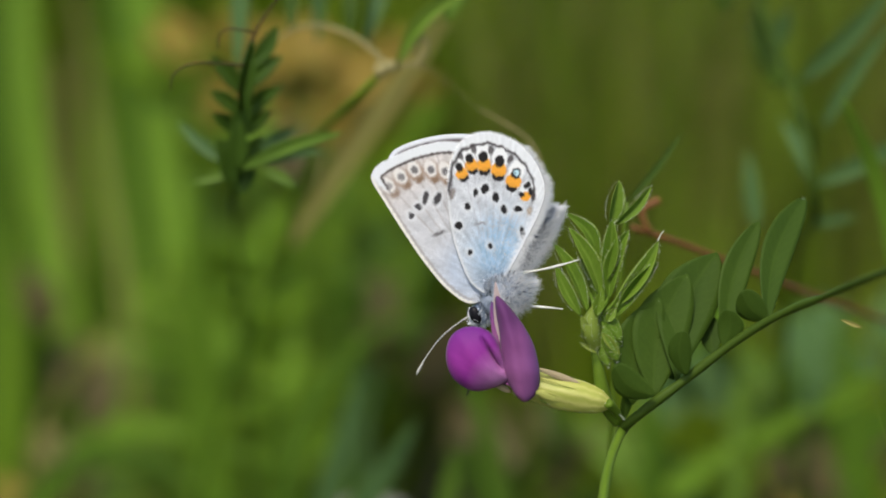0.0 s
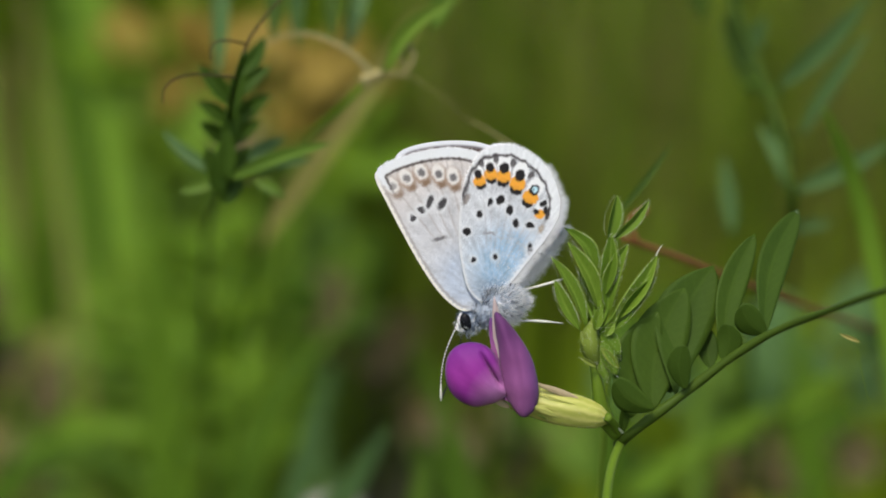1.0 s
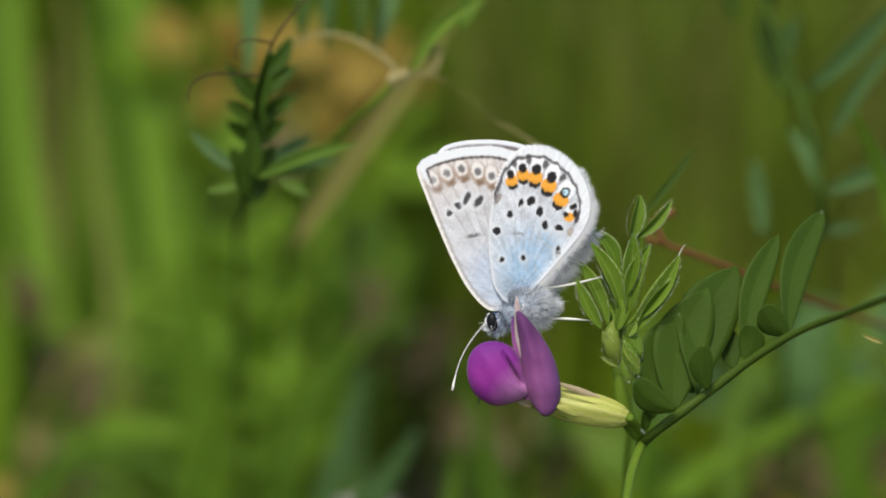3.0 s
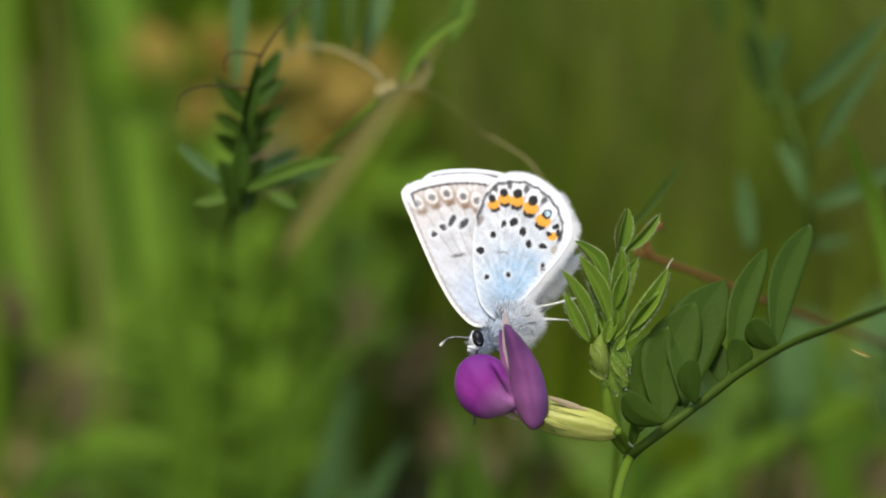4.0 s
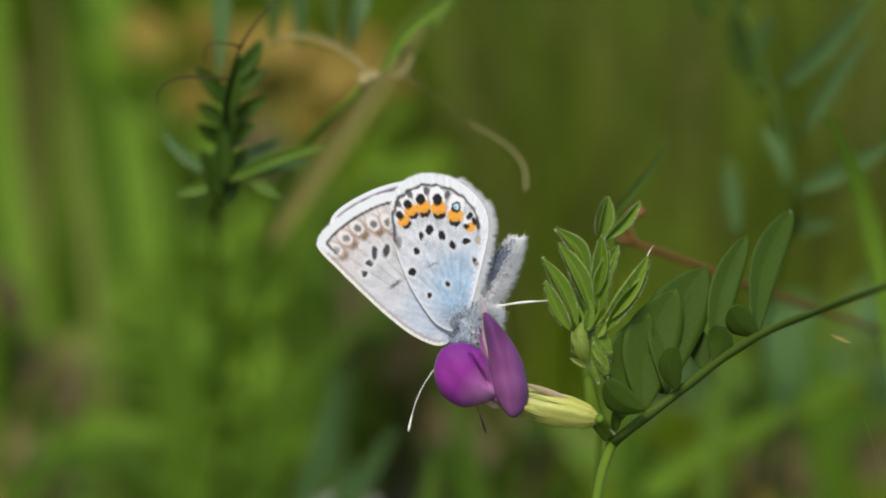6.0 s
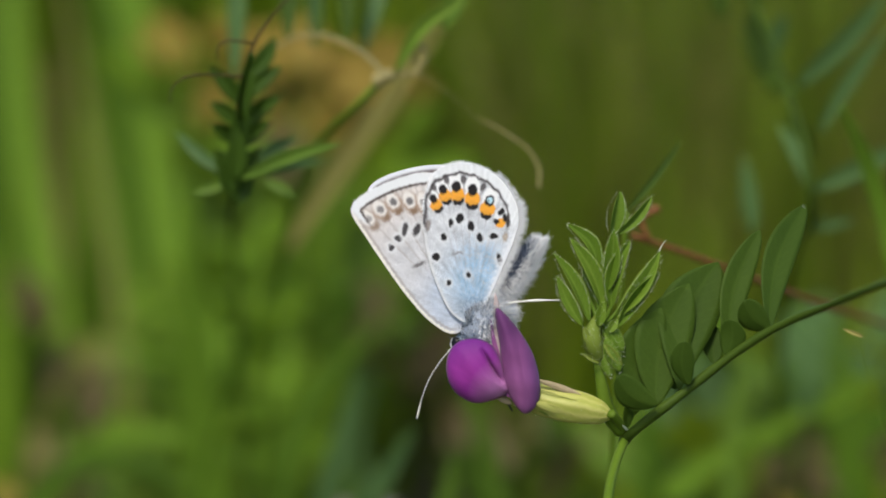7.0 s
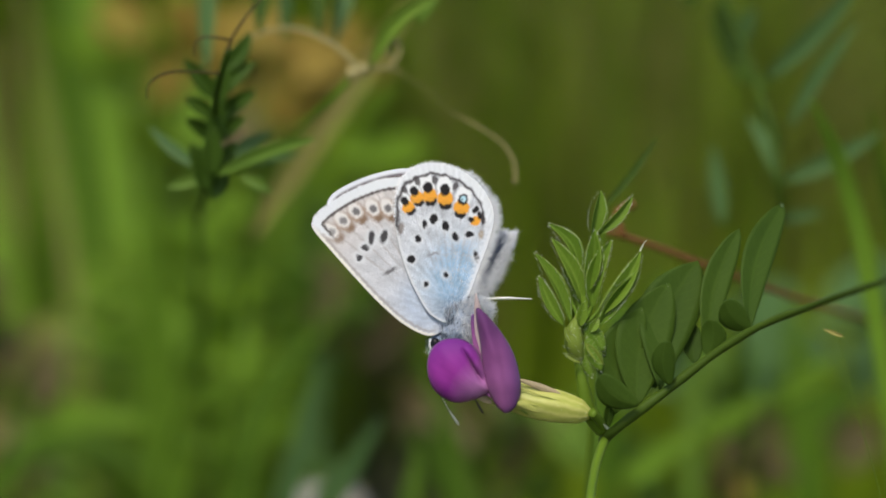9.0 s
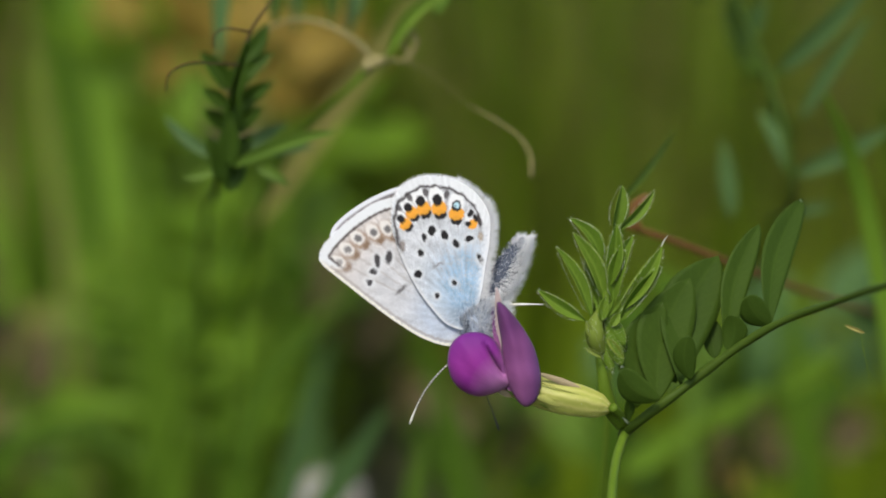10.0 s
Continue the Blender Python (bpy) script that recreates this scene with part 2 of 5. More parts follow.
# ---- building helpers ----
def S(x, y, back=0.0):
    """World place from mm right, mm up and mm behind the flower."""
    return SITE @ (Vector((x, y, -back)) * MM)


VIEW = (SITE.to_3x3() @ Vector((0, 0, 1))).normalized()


def mesh_part(name, verts, faces, material, parent=None, label="", uvs=None, smooth=True):
    """One mesh object; verts are in world space, or in the parent's space when it has one already moved to its base."""
    me = bpy.data.meshes.new(name)
    me.from_pydata([tuple(v) for v in verts], [], [tuple(f) for f in faces])
    if uvs is not None:
        lay = me.uv_layers.new(name="UVMap")
        idx = np.empty(len(me.loops), dtype=np.int32)
        me.loops.foreach_get("vertex_index", idx)
        lay.data.foreach_set("uv", np.asarray(uvs, dtype=np.float32)[idx].ravel())
    me.materials.append(material)
    if smooth:
        me.polygons.foreach_set("use_smooth", np.ones(len(me.polygons), dtype=bool))
    ob = new(name, me)
    if parent is not None:
        ob.parent = parent
        ob.matrix_parent_inverse = parent.matrix_world.inverted() if parent.type == "EMPTY" else Matrix()
    return tagged(ob, label) if label else ob


def thing(name, at, label, category, group="", kind=""):
    e = new(name)
    e.empty_display_size = 0.005
    e.matrix_world = Matrix.Translation(at)
    e.location = at
    bpy.context.view_layer.update()
    return tagged(e, label, category, group, kind)


def smooth_path(pts, steps=6):
    """A curve through the points that keeps to their spacing."""
    p = [Vector(q) for q in pts]
    n = len(p)
    ln = [max((p[i + 1] - p[i]).length, 1e-9) for i in range(n - 1)]
    tan = []
    for i in range(n):
        if i == 0:
            tan.append((p[1] - p[0]) / ln[0])
        elif i == n - 1:
            tan.append((p[-1] - p[-2]) / ln[-1])
        else:
            a, c_ = (p[i] - p[i - 1]) / ln[i - 1], (p[i + 1] - p[i]) / ln[i]
            tan.append((a * ln[i] + c_ * ln[i - 1]) / (ln[i] + ln[i - 1]))
    out = []
    for i in range(n - 1):
        m0, m1 = tan[i] * ln[i], tan[i + 1] * ln[i]
        for k in range(steps):
            t = k / steps
            out.append(p[i] * (2 * t ** 3 - 3 * t * t + 1) + m0 * (t ** 3 - 2 * t * t + t) + p[i + 1] * (3 * t * t - 2 * t ** 3) + m1 * (t ** 3 - t * t))
    out.append(p[-1])
    return out


def tube(pts, r0, r1, sides=8, steps=6, swell=None, ribs=None):
    """Verts and faces of a tapering closed tube through the points, radii in mm."""
    path = smooth_path(pts, steps)
    n = len(path)
    verts, faces = [], []
    up = VIEW
    for i, p in enumerate(path):
        d = (path[min(i + 1, n - 1)] - path[max(i - 1, 0)]).normalized()
        a = d.cross(up)
        a = a.normalized() if a.length > 1e-4 else d.orthogonal().normalized()
        b_ = d.cross(a).normalized()
        t = i / (n - 1)
        r = (r0 + (r1 - r0) * t) * MM * (swell(t) if swell else 1.0)
        for k in range(sides):
            w = 2 * math.pi * k / sides
            q = r * (1 + ribs[1] * math.cos(ribs[0] * w + 1.5 * t) * math.sin(math.pi * min(1, 1.2 * t))) if ribs else r
            verts.append(p + a * (q * math.cos(w)) + b_ * (q * math.sin(w)))
    for i in range(n - 1):
        for k in range(sides):
            k2 = (k + 1) % sides
            faces.append((i * sides + k, i * sides + k2, (i + 1) * sides + k2, (i + 1) * sides + k))
    faces.append(tuple(range(sides))[::-1])
    faces.append(tuple((n - 1) * sides + k for k in range(sides)))
    return verts, faces


def leaf(base, tip, width, bend=0.0, fold=0.35, turn=0.0, peak=0.45, blunt=0.75, rows=12, cols=4, thick=0.12, sag=0.0, dome=0.0):
    """A leaf or petal from base to tip, width in mm; bend: side bow, sag: bow towards the viewer, fold: half angle
    of the V along the midrib, turn: degrees about its length, dome: bulge in mm."""
    base, tip = Vector(base), Vector(tip)
    axis = tip - base
    ln = axis.length
    d = axis.normalized()
    side0 = d.cross(VIEW).normalized()
    nor0 = side0.cross(d).normalized()
    rt = Matrix.Rotation(radians(turn), 3, d)
    side, nor = rt @ side0, rt @ nor0
    top, low, uv = [], [], []
    for i in range(rows + 1):
        s = i / rows
        c = base + axis * s + side0 * (bend * ln * math.sin(math.pi * s)) + nor0 * (sag * ln * math.sin(math.pi * s))
        q = s ** (math.log(0.5) / math.log(peak))
        hw = 0.5 * width * MM * max(math.sin(math.pi * q), 0.0) ** blunt + 0.012 * width * MM
        for j in range(-cols, cols + 1):
            t = j / cols
            rise = math.sin(fold) * abs(t) * hw + dome * MM * (1 - t * t) * math.sin(math.pi * s)
            p = c + side * (t * hw * math.cos(fold)) + nor * rise
            top.append(p)
            low.append(p - nor * (thick * MM * (0.35 + 0.65 * (1 - t * t))))
            uv.append((s, 0.5 + 0.5 * t))
    m = 2 * cols + 1
    off = len(top)
    faces = []
    for i in range(rows):
        for j in range(m - 1):
            a = i * m + j
            faces.append((a, a + 1, a + m + 1, a + m))
            faces.append((off + a, off + a + m, off + a + m + 1, off + a + 1))
        for j in (0, m - 1):
            a = i * m + j
            f = (a, a + m, off + a + m, off + a)
            faces.append(f if j == 0 else f[::-1])
    for i in (0, rows):
        for j in range(m - 1):
            a = i * m + j
            f = (a, off + a, off + a + 1, a + 1)
            faces.append(f if i == 0 else f[::-1])
    return top + low, faces, uv + uv


def add_tube(name, plant, pts, r0, r1, material, label="", **kw):
    v, f = tube(pts, r0, r1, **kw)
    k = kw.get("sides", 8)
    uv = [((i // k) / max(len(v) // k - 1, 1), (i % k) / k) for i in range(len(v))]
    return mesh_part(name, v, f, material, plant, label, uv)


def add_leaf(name, plant, base, tip, width, material, label="", **kw):
    v, f, uv = leaf(base, tip, width, **kw)
    return mesh_part(name, v, f, material, plant, label, uv)


def hairs(roots, length, radius, spread, rng):
    """Fine tapering hairs: roots are (place, direction) pairs, in one mesh."""
    verts, faces = [], []
    for p, d in roots:
        d = (Vector(d) + Vector((rng.uniform(-1, 1), rng.uniform(-1, 1), rng.uniform(-1, 1))) * spread).normalized()
        ln = length * MM * rng.uniform(0.5, 1.2)
        a = d.orthogonal().normalized() * radius * MM
        b_ = d.cross(a)
        i = len(verts)
        bow = Vector((rng.uniform(-1, 1), rng.uniform(-1, 1), rng.uniform(-1, 1))) * ln * 0.12
        for k, (q, w) in enumerate(((Vector(p), 1.0), (Vector(p) + d * ln * 0.5 + bow, 0.7))):
            verts += [q + a * w, q - a * 0.5 * w + b_ * 0.87 * w, q - a * 0.5 * w - b_ * 0.87 * w]
        verts.append(Vector(p) + d * ln)
        for k in range(3):
            k2 = (k + 1) % 3
            faces.append((i + k, i + k2, i + 3 + k2, i + 3 + k))
            faces.append((i + 3 + k, i + 3 + k2, i + 6))
    return verts, faces


rng = random.Random(5)

# ---- ground and meadow ----
me = bpy.data.meshes.new("ground")
bm = bmesh.new()
bmesh.ops.create_grid(bm, x_segments=60, y_segments=60, size=3.0)
for v in bm.verts:
    v.co.z = 0.012 * noise.noise(v.co * 3.0) - 0.006
edge = [e for e in bm.edges if e.is_boundary]
ext = bmesh.ops.extrude_edge_only(bm, edges=edge)
for v in ext["geom"]:
    if isinstance(v, bmesh.types.BMVert):
        v.co = Vector((v.co.x * 300, v.co.y * 300, 0))
bm.to_mesh(me)
bm.free()
me.materials.append(M_SOIL)
tagged(new("ground", me), "uneven brown soil under meadow grass", "ground", kind="structure")


def grass_field(name, count, area, tall, wide, material, label, seed, lean=0.35, keep=None):
    """Many bent blades in one mesh."""
    r = random.Random(seed)
    verts, faces, uvs = [], [], []
    made = 0
    while made < count:
        x, y = r.uniform(area[0], area[1]), r.uniform(area[2], area[3])
        if keep and not keep(x, y, r):
            continue
        made += 1
        h, w = r.uniform(*tall), r.uniform(*wide)
        yaw, tip = r.uniform(0, 6.283), r.uniform(0.05, lean) * h
        dx, dy = math.cos(yaw), math.sin(yaw)
        sx, sy = (math.cos(yaw + 1.57 + r.uniform(-0.7, 0.7)), math.sin(yaw + 1.57 + r.uniform(-0.7, 0.7)))
        i = len(verts)
        for k in range(5):
            t = k / 4
            hw = 0.5 * w * (1 - t ** 1.8) + 0.0001
            cx, cy, cz = x + dx * tip * t * t, y + dy * tip * t * t, h * t * (1 - 0.12 * t)
            verts += [(cx - sx * hw, cy - sy * hw, cz), (cx + dx * hw * 0.35, cy + dy * hw * 0.35, cz), (cx + sx * hw, cy + sy * hw, cz)]
            uvs += [(t, 0), (t, 0.5), (t, 1)]
            if k:
                a = i + 3 * k
                faces += [(a - 3, a - 2, a + 1, a), (a - 2, a - 1, a + 2, a + 1)]
    return tagged(mesh_part(name, verts, faces, material, None, "", uvs), label, "grass", kind="stuff")


def spread(x, y):
    """How far to the side a place lies, seen from the flower's front."""
    return x / (0.222 * (y + 0.173))


def fading(x, y, r, reach):
    """True more rarely towards the rim of a round field."""
    return r.random() < min(1.0, max(0.0, (reach - math.hypot(x, y) + 0.5 * noise.noise(Vector((x, y, 0)))) / (0.4 * reach)))


def clearing(x, y, r):
    return not (abs(x) < 0.30 + 0.05 * r.random() and -0.55 < y < 0.42 + 0.05 * r.random())


grass_field("meadow_grass", 11000, (-1.7, 1.7, 0.45, 3.6), (0.10, 0.34), (0.002, 0.005), M_MEADOW,
            "green meadow grass with bent blades", 3, keep=lambda x, y, r: abs(x) < 0.5 + 0.35 * y * r.random() + 0.3 * r.random() and fading(x, y, r, 3.6))
grass_field("surrounding_meadow", 9000, (-3.6, 3.6, -3.6, 3.6), (0.08, 0.26), (0.003, 0.006), M_MEADOW,
            "green meadow grass round the clearing", 7, keep=lambda x, y, r: clearing(x, y, r) and fading(x, y, r, 3.6))
grass_field("outer_meadow", 34000, (-7, 7, -7, 7), (0.08, 0.26), (0.004, 0.009), M_MEADOW,
            "green meadow grass on all sides", 12, keep=lambda x, y, r: clearing(x, y, r) and fading(x, y, r, 7.0) and not (-0.1 < y < 3 and abs(spread(x, y)) < 1.8))
grass_field("dead_grass", 3500, (-1.8, 1.8, -1.5, 3.0), (0.04, 0.16), (0.0015, 0.004), M_THATCH,
            "brown dead grass low in the meadow", 4, lean=0.9, keep=clearing)
grass_field("far_meadow", 12000, (-9.0, 9.0, 3.0, 14.0), (0.2, 0.5), (0.006, 0.012), M_MEADOW,
            "distant green meadow grass", 6)
grass_field("tall_grass", 3000, (-0.36, 0.0, 0.46, 1.0), (0.16, 0.36), (0.003, 0.008), M_BRIGHT,
            "bright green tall grass bank", 8, keep=lambda x, y, r: -1.35 < spread(x, y) < -0.25 + 0.35 * r.random() - 0.3 * y)
grass_field("short_grass", 900, (0.02, 0.35, 0.35, 0.8), (0.03, 0.12), (0.003, 0.007), M_BRIGHT,
            "short fresh grass", 9, keep=lambda x, y, r: 0.3 < spread(x, y) < 1.35)
grass_field("dry_grass", 700, (-0.05, 0.45, 0.45, 1.3), (0.10, 0.28), (0.0015, 0.004), M_THATCH,
            "dry brown grass stems", 10, lean=0.5, keep=lambda x, y, r: 0.1 < spread(x, y) < 1.35)

# ---- flowering vetch ----
vetch = thing("vetch_plant", S(12.7, -30.0, -16).xy.to_3d(), "flowering common vetch with purple flower and hairy young leaves", "vetch plant")
foot = vetch.location.copy()
stem = add_tube("stem", vetch, [foot, S(12.8, -25.7, -14), S(13.4, -21.3, -9), S(14.1, -19.3, -5), S(15.1, -17.4, -1), S(16.0, -15.9, 1)], 0.44, 0.42, M_STEM, "yellow-green lower stem", sides=10)
add_tube("rachis", vetch, [S(16.1, -16.5, 4), S(16.4, -15.4, 0), S(18.6, -13.4, -1.5), S(20.8, -11.7, -2), S(23.0, -9.9, -2.5), S(25.2, -8.1, -3.5), S(27.5, -6.4, -5), S(29.6, -5.1, -7), S(31.4, -4.1, -10), S(33.2, -2.8, -15), S(35.3, -1.3, -22), S(38.0, 0.5, -30)], 0.49, 0.26, M_RACHIS, "slanting leaf stalk", sides=10, swell=lambda t: 1 + 0.08 * math.sin(40 * t))
add_leaf("bract", vetch, S(16.2, -15.2, 0.2), S(15.6, -14.6, -0.4), 0.25, M_DOWN, "tiny pale bract", fold=0.5)
tips = []
for b0, t0, w, kw in (
        (S(16.7, -13.7, -0.5), S(19.2, -4.3, 0.5), 4.2, dict(bend=-0.10, fold=0.15, turn=8, blunt=0.72, peak=0.52)),
        (S(18.5, -13.1, -1), S(21.8, -2.2, 1.5), 5.0, dict(bend=-0.09, fold=0.14, turn=4, blunt=0.78, peak=0.54)),
        (S(20.5, -11.6, -1.5), S(24.8, -0.3, 4), 5.4, dict(bend=-0.10, fold=0.14, turn=2, blunt=0.82, peak=0.58)),
        (S(24.8, -8.5, -1), S(28.6, 2.6, 4), 2.7, dict(bend=-0.07, fold=0.2, turn=10, blunt=0.66, peak=0.56)),
        (S(28.5, -6.4, -1), S(33.5, 4.9, 8), 3.0, dict(bend=-0.07, fold=0.2, turn=6, blunt=0.66, peak=0.56)),
        (S(18.4, -12.8, -2.8), S(14.8, -10.1, -3.6), 2.6, dict(bend=-0.12, fold=-0.25, turn=-14)),
        (S(21.1, -11.0, -3), S(20.7, -7.0, -4), 2.1, dict(bend=-0.10, fold=-0.25, turn=-18)),
        (S(24.4, -8.4, -3.2), S(24.7, -5.2, -4), 2.3, dict(bend=0.10, fold=-0.25, turn=-14)),
        (S(28.1, -6.2, -3.4), S(25.8, -3.6, -4.2), 2.5, dict(bend=-0.10, fold=-0.25, turn=-14)),
        (S(16.0, -15.1, 0.6), S(16.4, -12.3, 0), 1.1, dict(fold=0.5)),
        (S(20.5, -11.6, 1), S(19.6, -8.2, 2), 2.2, dict(fold=0.2)),
        (S(24.0, -9.4, 1), S(23.7, -5.8, 2), 2.0, dict(fold=0.2))):
    add_leaf("leaflet", vetch, b0, t0, w, M_VETCH, **{"blunt": 0.55, "peak": 0.55, "rows": 16, **kw})
    tips.append((t0, t0 - b0))
v, f = hairs([(t0 - d * 0.03, d) for t0, d in tips[:5]], 0.55, 0.045, 0.15, rng)
mesh_part("leaf_points", v, f, M_DOWN, vetch, "pale bristle tips of the leaflets", smooth=False)

# young shoot: stalk, swollen node and folded leaflets edged with fine down
stalk = add_tube("stalk", vetch, [S(15.7, -15.4, 1), S(14.5, -13.7, 0.5), S(13.8, -10.9, 0), S(13.4, -7.9, 0), S(13.9, -4.9, 0), S(14.5, -0.9, 0.5), S(15.2, 2.3, 1)], 0.62, 0.30, M_STEM, "pale green downy stalk", sides=10, swell=lambda t: 1.0 + 0.25 * math.sin(9 * t))
node = add_tube("node", vetch, [S(13.6, -8.8, -0.4), S(13.1, -7.6, -0.6), S(13.0, -6.5, -0.6), S(13.6, -4.9, -0.3)], 0.6, 0.45, M_BUD, "swollen yellow-green bud node", swell=lambda t: 0.7 + 0.95 * math.sin(math.pi * t))
for b0, t0, w in ((S(13.6, -9.1, -1), S(12.0, -8.2, -1.4), 0.55), (S(14.0, -5.9, -0.4), S(15.8, -8.5, -0.5), 1.3), (S(13.9, -7.4, -0.3), S(15.3, -9.8, 0), 1.1), (S(13.5, -5.9, -1), S(13.9, -3.7, -1), 1.2), (S(12.7, -7.4, -1.1), S(12.2, -5.9, -1.2), 0.9), (S(14.4, -6.4, -0.9), S(15.2, -5.2, -0.7), 1.0), (S(14.0, -7.4, -0.9), S(15.6, -9.3, -0.9), 0.9)):
    st = add_leaf("stipule", vetch, b0, t0, w, M_BUD if w < 1.0 else M_STEM, fold=0.6)
    sv = [Vector(v_.co) for v_ in st.data.vertices]
    v, f = hairs([(rng.choice(sv), VIEW * 0.5 + Vector((rng.uniform(-1, 1), 0, rng.uniform(-1, 1)))) for k in range(30)], 0.28, 0.008, 0.4, rng)
    mesh_part("down", v, f, M_DOWN, st, "fine white hairs", smooth=False)
for b0, t0, w, bend, turn in (
        (S(13.7, -1.3, 0.6), S(10.9, 3.2, 0.8), 1.35, 0.14, 20),
        (S(14.0, -4.3, 0), S(11.1, 1.9, -0.3), 1.45, 0.06, 15),
        (S(12.8, -5.7, 0.2), S(9.7, 0.6, 0.6), 1.3, 0.05, 25),
        (S(12.2, -5.9, -0.2), S(9.9, -1.4, -0.3), 1.15, -0.04, 10),
        (S(14.3, -2.9, -0.4), S(14.9, 2.6, -0.8), 1.5, 0.03, -10),
        (S(14.7, -4.4, -0.2), S(16.4, 1.7, -0.6), 1.5, -0.10, -5),
        (S(14.8, 2.0, 0.8), S(15.6, 6.1, 0.6), 1.45, 0.0, 25),
        (S(15.4, 2.2, 0.9), S(18.5, 5.6, 1), 0.95, 0.05, 10),
        (S(15.0, -5.2, -0.3), S(19.0, 0.7, -0.6), 1.55, 0.06, -15),
        (S(15.2, -6.0, -0.4), S(18.9, -1.1, -0.6), 1.3, -0.05, 10),
        (S(13.1, -5.2, 0.8), S(12.4, -0.4, 1.2), 1.2, 0.02, 0),
        (S(14.3, -1.9, 1.2), S(13.4, 1.1, 1.5), 1.1, 0.05, 0)):
    lf = add_leaf("young_leaflet", vetch, b0, t0, w * 1.42, M_YOUNG, fold=0.78, bend=bend, turn=turn, peak=0.48, blunt=0.8, thick=0.1, rows=16)
    if w == 1.15:
        loose, joint = lf, b0.copy()
    ax = t0 - b0
    sd = ax.normalized().cross(VIEW)
    roots = []
    for k in range(110):
        s = rng.uniform(0.1, 1.0)
        sg = rng.choice((-1, 1))
        q = max(math.sin(math.pi * s ** 0.944), 0.0) ** 0.8
        p = b0 + ax * s + sd * (sg * 0.50 * w * MM * q + bend * ax.length * math.sin(math.pi * s)) + VIEW * 0.48 * w * MM * q
        roots.append((p, sd * sg * 0.8 + ax.normalized() * 0.8 + VIEW * 0.3))
    v, f = hairs(roots, 0.30, 0.0085, 0.35, rng)
    mesh_part("down", v, f, M_DOWN, lf, "fine white hairs", smooth=False)
for p1 in (S(12.5, -3.0, 0.4), S(13.2, -2.6, 0.2), S(13.8, -1.9, 0.3), S(14.4, -2.2, -0.2), S(14.9, -3.2, -0.2), S(15.6, -4.0, 0)):
    q0 = S(13.6, -6.2, 0)
    add_tube("petiole", vetch, [q0, q0.lerp(p1, 0.5) + Vector((0.0002, 0, 0)), p1], 0.24, 0.15, M_YOUNG, sides=7)
for b0, t0, w in ((S(14.0, -5.7, -0.6), S(15.7, -8.1, -0.9), 1.7), (S(14.1, -6.9, -0.9), S(15.4, -9.9, -1), 1.5), (S(13.7, -7.9, -0.7), S(14.6, -10.4, -0.6), 1.2)):
    st = add_leaf("stipule", vetch, b0, t0, w, M_YOUNG, "downy pale green stipule", fold=-0.35, dome=0.10, rows=9)
    sv = [Vector(v_.co) for v_ in st.data.vertices]
    v, f = hairs([(rng.choice(sv), VIEW * 0.5 + Vector((rng.uniform(-1, 1), 0, rng.uniform(-1, 1)))) for k in range(150)], 0.26, 0.007, 0.5, rng)
    mesh_part("down", v, f, M_DOWN, st, "fine white hairs", smooth=False)
v, f = tube([S(18.9, 0.7, -0.6), S(19.2, 1.3, -0.6), S(19.5, 1.7, -0.7)], 0.07, 0.02, sides=5)
mesh_part("awn", v, f, M_DOWN, vetch)
nd = [Vector(v_.co) for v_ in node.data.vertices]
v, f = hairs([(rng.choice(nd), VIEW * 0.4 + Vector((rng.uniform(-1, 1), 0, rng.uniform(-0.6, 1)))) for k in range(170)], 0.34, 0.008, 0.4, rng)
mesh_part("down", v, f, M_DOWN, node, "fine white hairs", smooth=False)

# flower: calyx with teeth, back petal, two side petals and cream keel
calyx = add_tube("calyx", vetch, [S(14.7, -13.7, -0.4), S(13.9, -13.5, -0.2), S(11.8, -13.0, 0), S(10.1, -12.7, 0.2), S(8.3, -12.2, 0.6), S(6.6, -11.6, 1)], 1.16, 1.20, M_CALYX, "pale yellow-green ribbed calyx tube", sides=36, ribs=(5, 0.05), swell=lambda t: 0.26 + 0.98 * math.sin(math.pi * min(0.5, 0.04 + 0.95 * t)) - 0.30 * max(0, t - 0.55))
add_tube("pedicel", vetch, [S(15.8, -15.2, 0.5), S(15.4, -14.5, 0), S(14.5, -13.5, -1.1)], 0.32, 0.42, M_STEM)
for b0, t0, w, mm, kw in (
        (S(12.2, -11.9, -0.7), S(7.8, -10.3, -0.9), 0.62, M_TOOTH, dict(fold=-0.3, blunt=0.9)),
        (S(11.0, -13.3, -1.15), S(7.7, -12.4, -1.2), 0.9, M_CALYX, dict(fold=-0.3, blunt=0.9)),
        (S(10.8, -14.0, -0.5), S(8.3, -13.2, -0.8), 0.6, M_BUD, dict(fold=-0.5, blunt=0.9)),
        (S(6.0, -12.6, -0.6), S(4.1, -11.6, -0.8), 0.6, M_TOOTH, dict(fold=-0.3))):
    add_leaf("calyx_tooth", calyx, b0, t0, w, mm, thick=0.10, peak=0.4, **kw)
add_tube("rib", calyx, [S(13.8, -12.9, -0.9), S(11.7, -12.3, -1.25), S(10.0, -11.8, -1.2), S(8.5, -11.3, -0.9)], 0.04, 0.06, M_CALYX, "green rib", sides=6)
add_tube("rib", calyx, [S(13.8, -13.6, -1), S(11.7, -13.1, -1.35), S(10.0, -12.8, -1.25), S(8.5, -12.4, -1)], 0.04, 0.06, M_CALYX, "green rib", sides=6)
cv = [Vector(v_.co) for v_ in calyx.data.vertices]
